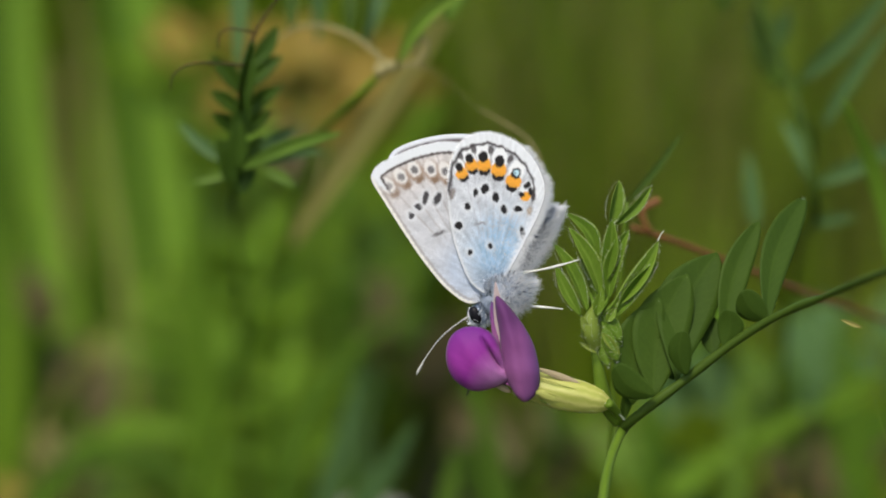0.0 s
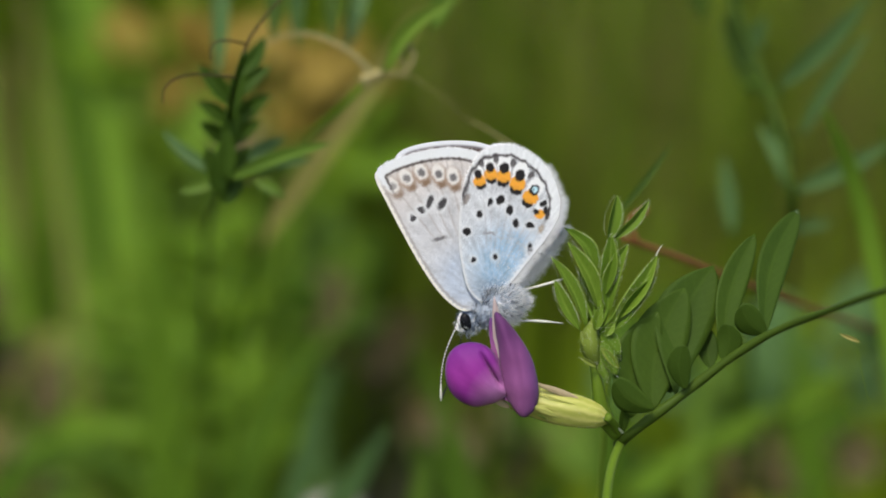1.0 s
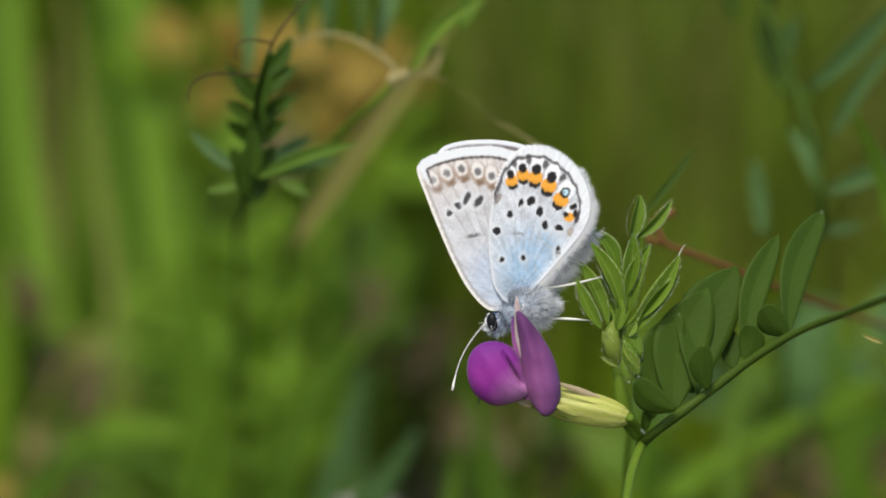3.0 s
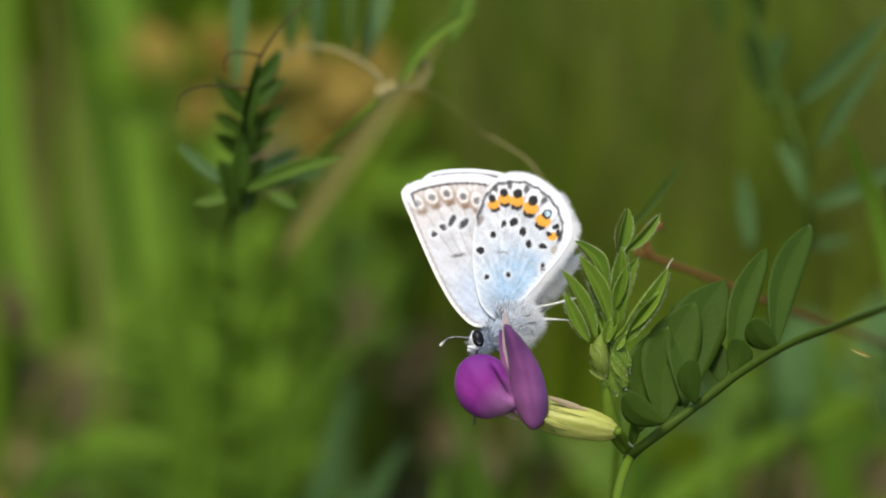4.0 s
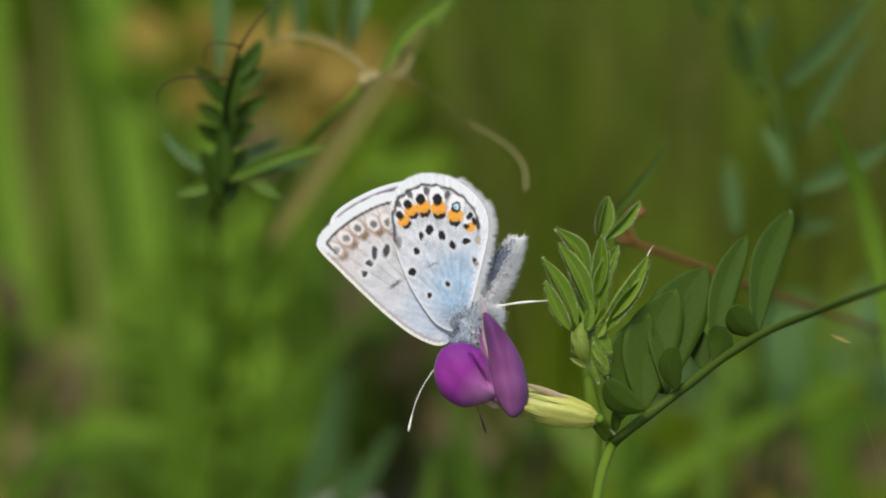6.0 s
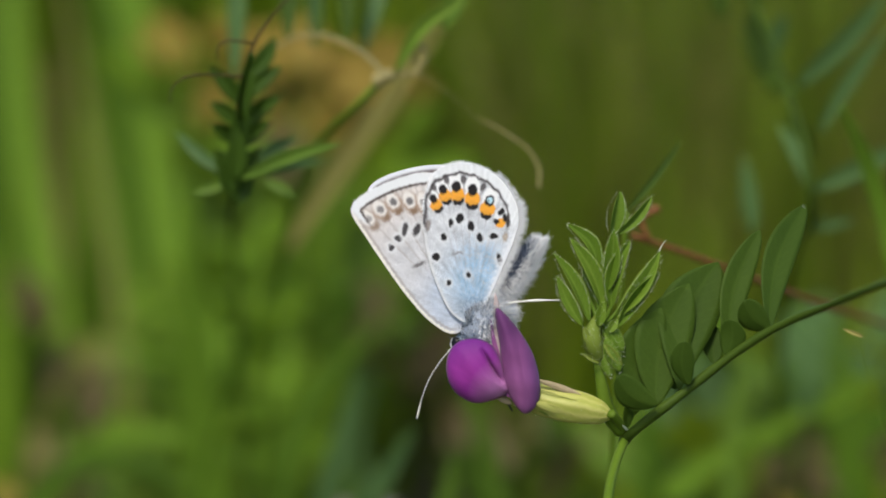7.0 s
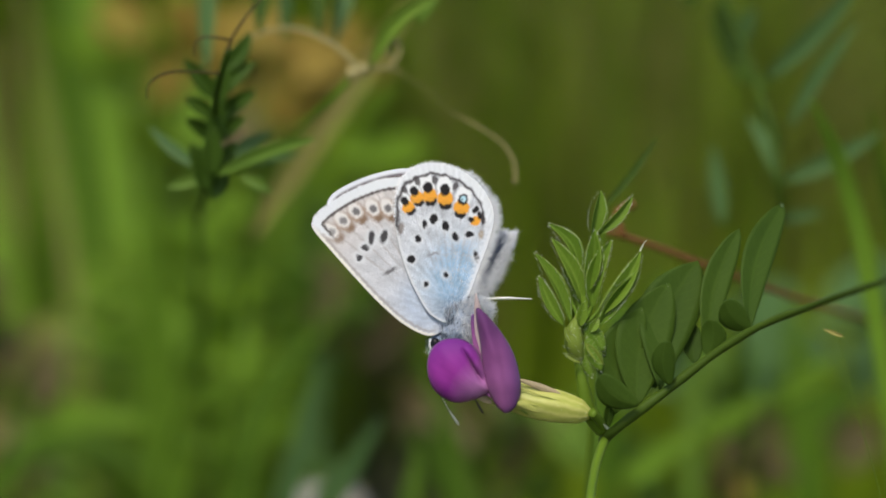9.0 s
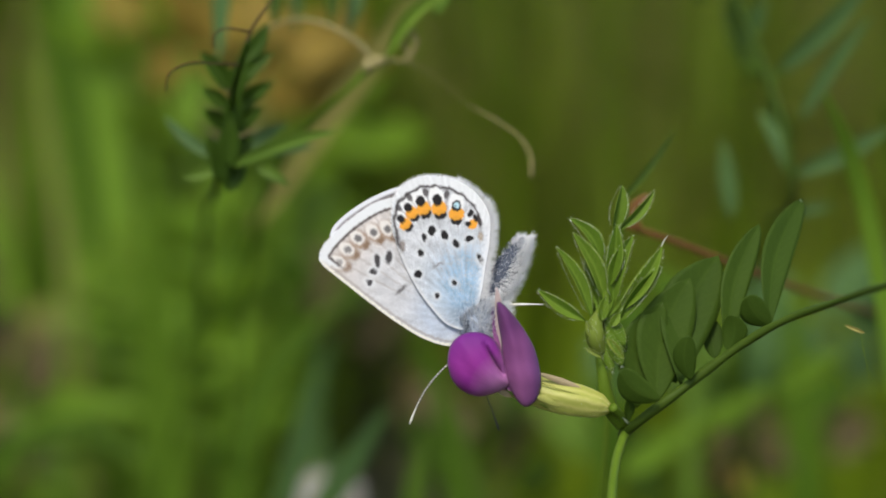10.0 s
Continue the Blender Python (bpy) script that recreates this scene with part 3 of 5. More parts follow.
v, f = hairs([(rng.choice(cv), VIEW * 0.6 + Vector((rng.uniform(-1, 0.4), 0, rng.uniform(-1, 1)))) for k in range(110)], 0.28, 0.010, 0.3, rng)
mesh_part("down", v, f, M_DOWN, calyx, "fine pale hairs", smooth=False)
add_leaf("keel_petal", calyx, S(5.4, -10.4, -0.9), S(4.6, -2.8, -0.7), 0.95, M_CREAM, "cream inner petal", fold=-0.3, thick=0.2, peak=0.5, rows=16)


def petal_shell(name, label, ctrl, centre, back, relief, material, rings=22, segs=120):
    """A petal as a curved shell inside a smooth outline (mm right and up); relief gives its height towards the viewer."""
    e = np.array(ctrl, dtype=float)
    m = len(e)
    u = np.arange(segs) * m / segs
    i = u.astype(int)
    t = (u - i)[:, None]
    a, b_, c_, d = e[(i - 1) % m], e[i % m], e[(i + 1) % m], e[(i + 2) % m]
    rim = 0.5 * (2 * b_ + (c_ - a) * t + (2 * a - 5 * b_ + 4 * c_ - d) * t ** 2 + (3 * b_ - a - 3 * c_ + d) * t ** 3)
    lo, hi = rim.min(0), rim.max(0)
    verts, uvs = [], []
    for k in range(rings + 1):
        q = k / rings
        for p in (rim if k else rim[:1]):
            x, y = (np.array(centre) + (p - np.array(centre)) * q).tolist()
            verts.append(S(x, y, back - relief(x, y, q)))
            uvs.append(((x - lo[0]) / (hi[0] - lo[0]), (y - lo[1]) / (hi[1] - lo[1])))
    faces = [(0, 1 + k, 1 + (k + 1) % segs) for k in range(segs)]
    for r_ in range(rings - 1):
        o = 1 + r_ * segs
        faces += [(o + k, o + segs + k, o + segs + (k + 1) % segs, o + (k + 1) % segs) for k in range(segs)]
    ob = mesh_part(name, verts, faces, material, calyx, label, uvs)
    so = ob.modifiers.new("thickness", "SOLIDIFY")
    so.thickness, so.offset = 0.10 * MM, -1.0
    return ob


def side_relief(x, y, q):
    """Inflated cheek with a crease that runs down to the claw."""
    h = 1.5 * max(1 - q * q, 0.0) ** 0.55
    ax, ay, bx, by = 3.3, -7.6, 5.2, -10.8
    s = ((x - ax) * (bx - ax) + (y - ay) * (by - ay)) / ((bx - ax) ** 2 + (by - ay) ** 2)
    off = ((x - ax) * (by - ay) - (y - ay) * (bx - ax)) / math.hypot(bx - ax, by - ay)
    run = max(0.0, math.sin(math.pi * min(max(s, 0.0), 1.0))) ** 0.7
    return h - 0.75 * run * math.exp(-(off / 0.22) ** 2) + 0.35 * run * math.exp(-((off + 0.5) / 0.35) ** 2) + 0.05 * math.sin(3.0 * x + 2.0 * y)


def back_relief(x, y, q):
    """Folded petal: its left side rolls forward to a soft keel, its right side falls away."""
    mid = 5.4 + 0.19 * (-3.9 - y)
    return 1.2 * max(1 - q * q, 0.0) ** 0.6 + 0.16 * math.exp(-((x - mid + 0.25) / 0.5) ** 2) - 0.07 * math.exp(-((x - mid - 0.45) / 0.35) ** 2) + 0.05 * math.sin(2.2 * y)


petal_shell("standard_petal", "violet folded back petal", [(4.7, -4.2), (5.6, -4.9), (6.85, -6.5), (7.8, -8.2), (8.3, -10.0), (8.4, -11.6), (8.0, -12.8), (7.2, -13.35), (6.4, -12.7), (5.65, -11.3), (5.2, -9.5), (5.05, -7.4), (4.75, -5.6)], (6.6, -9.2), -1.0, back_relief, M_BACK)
petal_shell("wing_petal", "magenta side petal", [(5.5, -11.6), (4.3, -12.15), (2.8, -12.4), (1.4, -11.75), (0.6, -10.7), (0.33, -9.3), (0.65, -7.9), (1.6, -7.05), (3.0, -6.9), (4.2, -7.45), (4.95, -8.6), (5.3, -10.0), (5.6, -11.1)], (2.9, -9.7), -0.9, side_relief, M_PETAL)
add_leaf("wing_petal", calyx, S(5.7, -11.9, -0.2), S(1.1, -7.4, 0.2), 4.0, M_PETAL, "magenta side petal", bend=0.02, fold=0.15, rows=20, cols=8, peak=0.58, blunt=0.50, thick=0.15)
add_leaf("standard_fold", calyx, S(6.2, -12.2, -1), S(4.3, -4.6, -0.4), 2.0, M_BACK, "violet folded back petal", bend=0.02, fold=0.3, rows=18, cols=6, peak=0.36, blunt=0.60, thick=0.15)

# ---- shoots round the flower ----
shoot = thing("slender_shoot", S(18.1, 1.2, 14).xy.to_3d(), "slender green shoot tip leaning behind the young leaves", "shoot")
add_tube("stem", shoot, [shoot.location, S(16.7, -8.6, 16), S(17.4, 4.4, 13)], 0.35, 0.25, M_STEM)
add_leaf("leaf_blade", shoot, S(18.0, 4.3, 22), S(24.1, 11.9, 24), 0.9, M_SPRIG, fold=0.7, bend=0.02)

twig = thing("red_twig", S(96.8, -39.7, 130).xy.to_3d(), "thin rust-red dead twig crossing behind the leaves", "twig")
add_tube("twig_body", twig, [twig.location, S(96.8, -39.7, 130), S(74.8, -15.5, 100), S(52.4, -8.3, 62), S(41.3, -5.1, 46), S(30.2, -1.4, 34), S(24.4, 0.7, 31), S(19.5, 2.3, 30)], 0.40, 0.30, M_RED)
add_tube("side_twig", twig, [S(21.4, 1.7, 30), S(20.6, 4.0, 30), S(22.4, 5.1, 30)], 0.25, 0.45, M_RED)

husk = thing("grass_husk", S(34.5, -6.7, -6).xy.to_3d(), "pale yellow husk on a hair-thin stalk", "grass husk")
add_tube("stalk", husk, [husk.location, S(39.4, -20.5, -4), S(35.6, -7.7, -6), S(35.4, -6.6, -6)], 0.05, 0.04, M_STEM, sides=5)
add_leaf("husk", husk, S(35.8, -6.7, -6), S(34.0, -6.0, -6), 0.42, M_STRAW, fold=0.6)

# ---- tendrilled sprig ----
sprig = thing("vetch_sprig", S(-35.7, -47.6, 190).xy.to_3d(), "dark green vetch sprig ending in brown tendrils", "vetch sprig")
add_tube("stem", sprig, [sprig.location, S(-35.7, -47.6, 190), S(-34.2, -17.3, 165), S(-31.1, -1.6, 125), S(-27.4, 4.5, 85), S(-23.5, 7.1, 48), S(-22.1, 11.0, 38), S(-21.0, 14.1, 30), S(-19.5, 17.9, 20), S(-18.6, 20.2, 18)], 0.55, 0.30, M_SPRIG)
add_tube("tendril", sprig, [S(-18.8, 19.9, 18), S(-18.1, 21.6, 18), S(-17.1, 23.1, 18), S(-15.7, 24.8, 18), S(-13.5, 26.5, 18)], 0.16, 0.08, M_TENDRIL, "dark brown tendril", sides=6)
add_tube("tendril", sprig, [S(-19.4, 17.9, 18), S(-21.9, 18.0, 17), S(-24.0, 17.9, 16), S(-25.2, 17.5, 16), S(-26.1, 16.7, 16), S(-26.3, 15.3, 16)], 0.14, 0.07, M_TENDRIL, "dark brown tendril", sides=6)
add_tube("tendril", sprig, [S(-18.3, 21.1, 18), S(-19.7, 21.3, 17), S(-21.0, 21.3, 17), S(-21.7, 20.8, 17), S(-21.8, 19.5, 17)], 0.12, 0.07, M_TENDRIL, sides=6)
for b0, t0, w, kw in (
        (S(-20.9, 16.1, 31), S(-24.1, 20.1, 30), 2.0, dict(bend=0.05)),
        (S(-21.1, 14.2, 31), S(-24.0, 16.3, 30), 1.8, dict(bend=0.05)),
        (S(-21.3, 12.2, 32), S(-23.9, 14.1, 30), 1.8, dict(bend=0.05)),
        (S(-20.2, 18.9, 31), S(-17.2, 23.1, 31), 2.0, dict(bend=0.06)),
        (S(-20.5, 16.5, 31), S(-16.7, 20.1, 31), 2.0, dict(bend=-0.06)),
        (S(-20.6, 13.9, 31), S(-16.6, 17.0, 30), 2.0, dict(bend=-0.05)),
        (S(-20.8, 11.8, 31), S(-17.7, 14.4, 30), 1.8, dict(bend=-0.05)),
        (S(-20.5, 15.2, 29), S(-19.6, 19.8, 28), 2.0, {}),
        (S(-20.9, 11.1, 29), S(-20.4, 16.3, 28), 2.2, {}),
        (S(-21.2, 8.2, 29), S(-20.9, 13.1, 28), 2.5, {}),
        (S(-22.0, 8.4, 33), S(-23.6, 11.6, 32), 2.1, {}),
        (S(-21.4, 7.7, 31), S(-18.9, 11.8, 31), 2.3, {}),
        (S(-21.8, 6.5, 31), S(-22.5, 11.2, 30), 2.3, {}),
        (S(-21.4, 5.7, 31), S(-19.9, 9.8, 31), 2.5, {})):
    add_leaf("leaflet", sprig, b0, t0, w, M_SPRIG, fold=0.45, **kw)
for b0, t0, w, mm in (
        (S(-20.9, 8.2, 29), S(-10.2, 11.8, 25), 1.6, M_PALE),
        (S(-18.5, 8.3, 31), S(-15.0, 6.3, 30), 1.4, M_PALE),
        (S(-22.8, 9.1, 37), S(-28.7, 13.8, 39), 1.5, M_TEAL),
        (S(-22.1, 8.4, 33), S(-26.4, 7.1, 33), 1.3, M_PALE),
        (S(-20.6, 9.4, 35), S(-15.4, 13.1, 37), 1.6, M_TEAL),
        (S(-20.2, 9.1, 37), S(-12.5, 10.6, 39), 1.3, M_TEAL)):
    add_leaf("spreading_leaflet", sprig, b0, t0, w, mm, "narrow spreading leaflet", fold=0.4, bend=-0.04)

# ---- dried twig with rolled leaf ----
dry = thing("dried_vetch_stem", S(-32.4, -48.9, 200).xy.to_3d(), "straw-coloured dried vetch stem with curled tendrils", "dry stem")
add_tube("stem", dry, [dry.location, S(-31.5, -33.1, 190), S(-24.2, -3.4, 130), S(-17.0, 9.9, 70), S(-12.4, 14.1, 44), S(-8.8, 16.9, 39), S(-6.1, 19.7, 39)], 0.5, 0.36, M_LIME, "green lower stem")
add_tube("curved_stem", dry, [S(-6.1, 19.7, 39), S(-7.9, 21.7, 39), S(-10.2, 23.2, 39), S(-12.8, 24.2, 40), S(-15.7, 24.3, 42), S(-18.4, 23.3, 44)], 0.32, 0.15, M_TWIG)
add_tube("branch", dry, [S(-6.1, 19.7, 39), S(-3.9, 19.8, 38), S(-2.0, 19.5, 38), S(0.0, 18.3, 38), S(3.2, 14.6, 28)], 0.34, 0.05, M_TWIG, swell=lambda t: max(0.25, 1 - 1.1 * t))
add_tube("tendril", dry, [S(3.2, 14.6, 28), S(4.0, 14.5, 32), S(6.8, 12.8, 30), S(9.0, 11.1, 30), S(10.0, 9.2, 30), S(10.0, 7.2, 30)], 0.03, 0.2, M_TWIG, "curled dry tendril")
add_tube("tendril", dry, [S(-3.0, 19.6, 38), S(-2.1, 20.7, 38), S(-1.7, 22.0, 38), S(-2.4, 22.8, 38), S(-3.0, 22.0, 38), S(-2.6, 20.7, 38)], 0.28, 0.2, M_TWIG)
add_tube("knot", dry, [S(-7.1, 19.1, 38.5), S(-6.1, 19.4, 38), S(-5.1, 20.0, 38)], 0.7, 0.5, M_TWIG, swell=lambda t: 1 + 0.3 * math.sin(11 * t))
add_leaf("rolled_leaf", dry, S(-5.0, 19.8, 38), S(3.3, 27.8, 36), 1.9, M_YOUNG, "fresh light green rolled leaf", fold=0.55, bend=-0.12)
add_leaf("leaf_flap", dry, S(0.3, 24.6, 40), S(3.4, 32.6, 40), 2.6, M_PALE, fold=0.5)

stalk_dry = thing("dry_grass_stalk", S(-44.7, -60.9, 150).xy.to_3d(), "broad pale dry grass leaning across", "dry grass")
add_tube("sheath", stalk_dry, [stalk_dry.location, S(-44.7, -60.9, 150), S(-30.8, -14.2, 140), S(-23.2, 1.9, 134)], 0.5, 0.5, M_GREEN)
add_leaf("blade", stalk_dry, S(-25.1, -0.8, 135), S(1.3, 35.0, 110), 3.5, M_STRAW, fold=0.35, peak=0.5, blunt=0.45, rows=16)

# ---- neighbouring blue-green vetch ----
vetch2 = thing("vetch_plant", S(62.7, -57.4, 200).xy.to_3d(), "blue-green narrow-leaved vetch standing out of focus", "vetch plant")
add_tube("stem", vetch2, [vetch2.location, S(61.3, -47.6, 190), S(53.8, -16.0, 140), S(47.1, 1.7, 86), S(44.0, 7.8, 61), S(43.5, 13.6, 63), S(42.3, 19.5, 66), S(40.9, 26.3, 71), S(39.6, 32.5, 76), S(38.6, 38.0, 80)], 0.6, 0.45, M_VETCH)
for b0, t0, w, mm, kw in (
        (S(44.1, 7.7, 60), S(54.9, 13.4, 56), 2.5, M_TEAL, dict(bend=0.03)),
        (S(43.9, 7.7, 61), S(40.6, 15.7, 64), 1.8, M_TEAL, dict(bend=0.05)),
        (S(45.2, 14.2, 62), S(52.7, 26.5, 58), 2.0, M_TEAL, dict(bend=-0.03)),
        (S(42.8, 20.1, 64), S(52.7, 30.8, 58), 2.7, M_TEAL, dict(bend=0.03)),
        (S(39.3, 2.4, 74), S(38.1, 12.4, 74), 2.3, M_TEAL, {}),
        (S(45.5, 11.4, 68), S(42.7, 17.5, 66), 2.2, M_VETCH, {}),
        (S(44.6, 19.8, 70), S(39.7, 21.8, 68), 1.6, M_PALE, {}),
        (S(41.3, 24.6, 76), S(43.4, 30.1, 74), 2.4, M_TEAL, {}),
        (S(45.2, 3.1, 68), S(50.3, 4.1, 66), 1.5, M_TEAL, {}),
        (S(40.6, 31.2, 78), S(39.5, 37.5, 76), 2.6, M_VETCH, {}),
        (S(40.3, 31.7, 82), S(43.2, 20.2, 80), 4.2, M_VETCH, {}),
        (S(45.2, 22.3, 88), S(42.2, 25.5, 86), 2.2, M_VETCH, {}),
        (S(42.8, 17.2, 68), S(44.0, 9.1, 64), 1.6, M_PALE, {}),
        (S(36.4, 30.1, 80), S(35.4, 38.0, 80), 2.8, M_VETCH, {})):
    add_leaf("leaflet", vetch2, b0, t0, w, mm, fold=0.35, **kw)
# leafy stem arching over the sprig
arch = thing("overhanging_vetch", S(-29.4, -178.7, 420).xy.to_3d(), "vetch stem with narrow dark and blue-green leaflets", "vetch plant")
add_tube("stem", arch, [arch.location, S(-27.7, -43.7, 420), S(-16.7, 39.2, 300), S(-7.8, 54.6, 150), S(-3.2, 37.9, 80), S(-9.8, 39.9, 62), S(-18.9, 39.9, 58), S(-25.5, 37.9, 58)], 0.8, 0.4, M_STEM)
for b0, t0, w, mm in ((S(-17.0, 38.9, 56), S(-17.4, 24.3, 50), 2.5, M_VETCH), (S(-10.9, 39.6, 60), S(-10.8, 24.5, 55), 2.5, M_VETCH), (S(-23.3, 38.3, 56), S(-23.9, 20.4, 55), 2.3, M_TEAL), (S(-5.8, 38.5, 66), S(-9.3, 24.1, 62), 2.4, M_TEAL), (S(-15.2, 41.3, 70), S(-15.5, 25.2, 70), 2.2, M_TEAL)):
    add_leaf("leaflet", arch, b0, t0, w, mm, fold=0.3)


# ---- soft tufts and herbs behind ----
def grass_tuft(label, blades):
    """Blades of one tuft, each from the ground through a bend to its tip."""
    first = blades[0][0]
    th = thing("grass_tuft", Vector((first.x, first.y, 0.0)), label, "grass tuft", "tufts behind the flower")
    for base, mid, tip, w, material in blades:
        path = smooth_path([Vector((base.x, base.y, 0.0)), base, mid, tip], 6)
        verts, faces, uvs = [], [], []
        n = len(path)
        for i, p in enumerate(path):
            d = (path[min(i + 1, n - 1)] - path[max(i - 1, 0)]).normalized()
            sd = d.cross(VIEW).normalized()
            nn = sd.cross(d)
            s = i / (n - 1)
            hw = max(0.5 * w * MM * (0.6 + 0.7 * s - 3.2 * max(0, s - 0.5) ** 1.5), 0.15 * MM)
            for j in (-1, -0.5, 0, 0.5, 1):
                q = p + sd * (j * hw) + nn * (abs(j) * hw * 0.35)
                verts += [q, q - nn * 0.2 * MM]
                uvs += [(s, 0.5 + 0.5 * j)] * 2
        for i in range(n - 1):
            for j in range(4):
                a = i * 10 + 2 * j
                faces += [(a, a + 2, a + 12, a + 10), (a + 1, a + 11, a + 13, a + 3)]
            for j in (0, 4):
                a = i * 10 + 2 * j
                faces.append((a, a + 10, a + 11, a + 1) if j == 0 else (a, a + 1, a + 11, a + 10))
        mesh_part("blade", verts, faces, material, th, "", uvs)
    return th


grass_tuft("pale grass tuft with bent blades out of focus", (
    (S(-82.1, -52.8, 230), S(-65.2, -36.8, 225), S(-29.2, -44.0, 215), 5, M_FRESH), (S(-85.7, -54.9, 220), S(-67.8, -40.3, 220), S(-40.3, -49.7, 215), 5, M_GREEN),
    (S(-93.5, -59.3, 280), S(-92.2, -41.2, 280), S(-75.4, -15.4, 280), 2.0, M_OLIVE), (S(-110.9, -65.8, 330), S(-109.2, -28.5, 330), S(-110.3, 8.7, 330), 8, M_LIME)))
grass_tuft("tall grass tuft with one tan dead blade", (
    (S(-103.6, -80.1, 440), S(-115.8, 19.4, 440), S(-121.0, 150.2, 440), 6, M_OLIVE), (S(-139.1, -77.5, 420), S(-133.2, 10.3, 420), S(-137.4, 158.8, 420), 16, M_GREEN),
    (S(-134.0, -82.7, 460), S(-135.8, 25.4, 460), S(-137.6, 169.4, 460), 14, M_GREEN), (S(-60.8, -65.8, 330), S(-71.5, 30.2, 330), S(-86.6, 123.4, 330), 9, M_FRESH),
    (S(-68.9, -69.7, 360), S(-83.3, 33.5, 360), S(-99.3, 106.4, 360), 9, M_GREEN), (S(-76.6, -67.1, 340), S(-89.0, 30.8, 340), S(-98.5, 82.0, 340), 2.4, M_OLIVE),
    (S(-100.1, -80.1, 440), S(-99.2, 33.3, 440), S(-95.8, 164.1, 440), 13, M_FRESH), (S(-101.9, -77.5, 420), S(-105.3, -13.3, 420), S(-104.5, 64.3, 420), 10, M_LIME),
    (S(-86.2, -85.2, 480), S(-83.4, 26.2, 480), S(-87.1, 137.6, 480), 16, M_FRESH), (S(-123.3, -84.0, 470), S(-128.8, 3.8, 470), S(-132.4, 135.5, 470), 13, M_LIME)))
grass_tuft("tall bright grass tuft out of focus", (
    (S(-84.1, -72.3, 380), S(-85.7, 30.1, 380), S(-93.5, 140.3, 380), 12, M_FRESH), (S(-80.3, -76.2, 410), S(-84.5, 48.3, 410), S(-88.6, 147.8, 410), 12, M_FRESH),
    (S(-100.1, -74.9, 400), S(-118.1, 31.2, 400), S(-123.0, 145.3, 400), 10, M_FRESH)))
grass_tuft("broad pale blades standing below the dark sprig", (
    (S(-43.6, -59.0, 210), S(-45.4, -20.9, 195), S(-44.2, 14.2, 180), 8, M_FRESH), (S(-20.6, -65.8, 330), S(-27.8, -22.8, 330), S(-26.4, 15.9, 330), 9, M_FRESH),
    (S(-37.8, -77.2, 330), S(-40.7, -28.5, 330), S(-37.8, 8.7, 330), 12, M_FRESH)))
grass_tuft("blue-green grass tuft out of focus", (
    (S(-20.7, -47.9, 150), S(-16.0, -30.2, 148), S(-13.2, -19.0, 146), 4, M_TEAL), (S(-14.9, -42.1, 110), S(-8.4, -32.1, 108), S(-3.9, -24.6, 105), 4, M_TEAL),
    (S(-0.3, -46.0, 120), S(0.5, -38.2, 118), S(1.7, -29.7, 116), 4, M_PALE), (S(11.0, -55.9, 190), S(8.9, -37.2, 190), S(3.2, -18.5, 190), 5, M_GREEN),
    (S(-32.4, -57.4, 200), S(-23.9, -27.6, 200), S(-10.0, -12.6, 200), 6, M_GREEN)))
grass_tuft("green tuft with soft upright blades out of focus", (
    (S(53.5, -47.6, 190), S(54.1, -30.0, 190), S(56.6, -15.5, 190), 4, M_PALE), (S(37.4, -47.6, 190), S(39.0, -33.1, 190), S(38.0, -20.6, 190), 4, M_GREEN),
    (S(74.9, -56.7, 260), S(76.1, -32.0, 260), S(77.9, -12.2, 260), 9, M_GREEN), (S(86.7, -61.2, 240), S(85.0, -35.2, 240), S(83.2, -14.0, 240), 9, M_GREEN)))
grass_tuft("narrow pale blade below the purple flower", (
    (S(12.2, -47.6, 130), S(7.1, -30.5, 124), S(3.2, -20.1, 120), 3.0, M_PALE), (S(-9.9, -64.7, 240), S(-16.8, -41.9, 236), S(-13.7, -22.9, 230), 4.0, M_TEAL)))
grass_tuft("pale green narrow grass tuft", (
    (S(57.8, -22.9, 62), S(49.7, 9.2, 54), S(45.1, 16.7, 48), 2.4, M_FRESH), (S(63.9, -25.1, 70), S(59.5, -0.6, 66), S(54.6, 16.1, 60), 2.0, M_GREEN)))


def feathery_vetch(label, foot_, tip, pairs, size, materials, seed, start=0.45):
    """A leafy stalk from the ground to its tip with paired narrow leaflets that point up and out (mm)."""
    r = random.Random(seed)
    base = Vector((foot_.x, foot_.y, 0.0))
    th = thing("feathery_vetch", base, label, "vetch plant", "leafy stalks behind the flower")
    path = smooth_path([base, foot_, foot_.lerp(tip, 0.6) + Vector((r.uniform(-3, 3) * MM, 0, 0)), tip], 12)
    add_tube("stem", th, [path[0], foot_, foot_.lerp(tip, 0.6), tip], 0.8, 0.3, M_STEM, sides=6)
    for k in range(pairs):
        s = start + (1 - start) * (k + 0.5) / pairs
        p = path[min(int(s * (len(path) - 1)), len(path) - 2)]
        for side in (-1, 1):
            d = Vector((side * r.uniform(0.1, 1.0), r.uniform(-0.6, 0.6), r.uniform(-0.1, 1.0))).normalized()
            ln = size * r.uniform(0.7, 1.25) * (1 - 0.35 * abs(2 * s - 1 - start))
            add_leaf("leaflet", th, p, p + d * ln * MM, ln * r.uniform(0.24, 0.36), r.choice(materials), fold=0.3, turn=r.uniform(-50, 50), bend=0.06 * side, rows=6, cols=2, blunt=0.6)
    return th


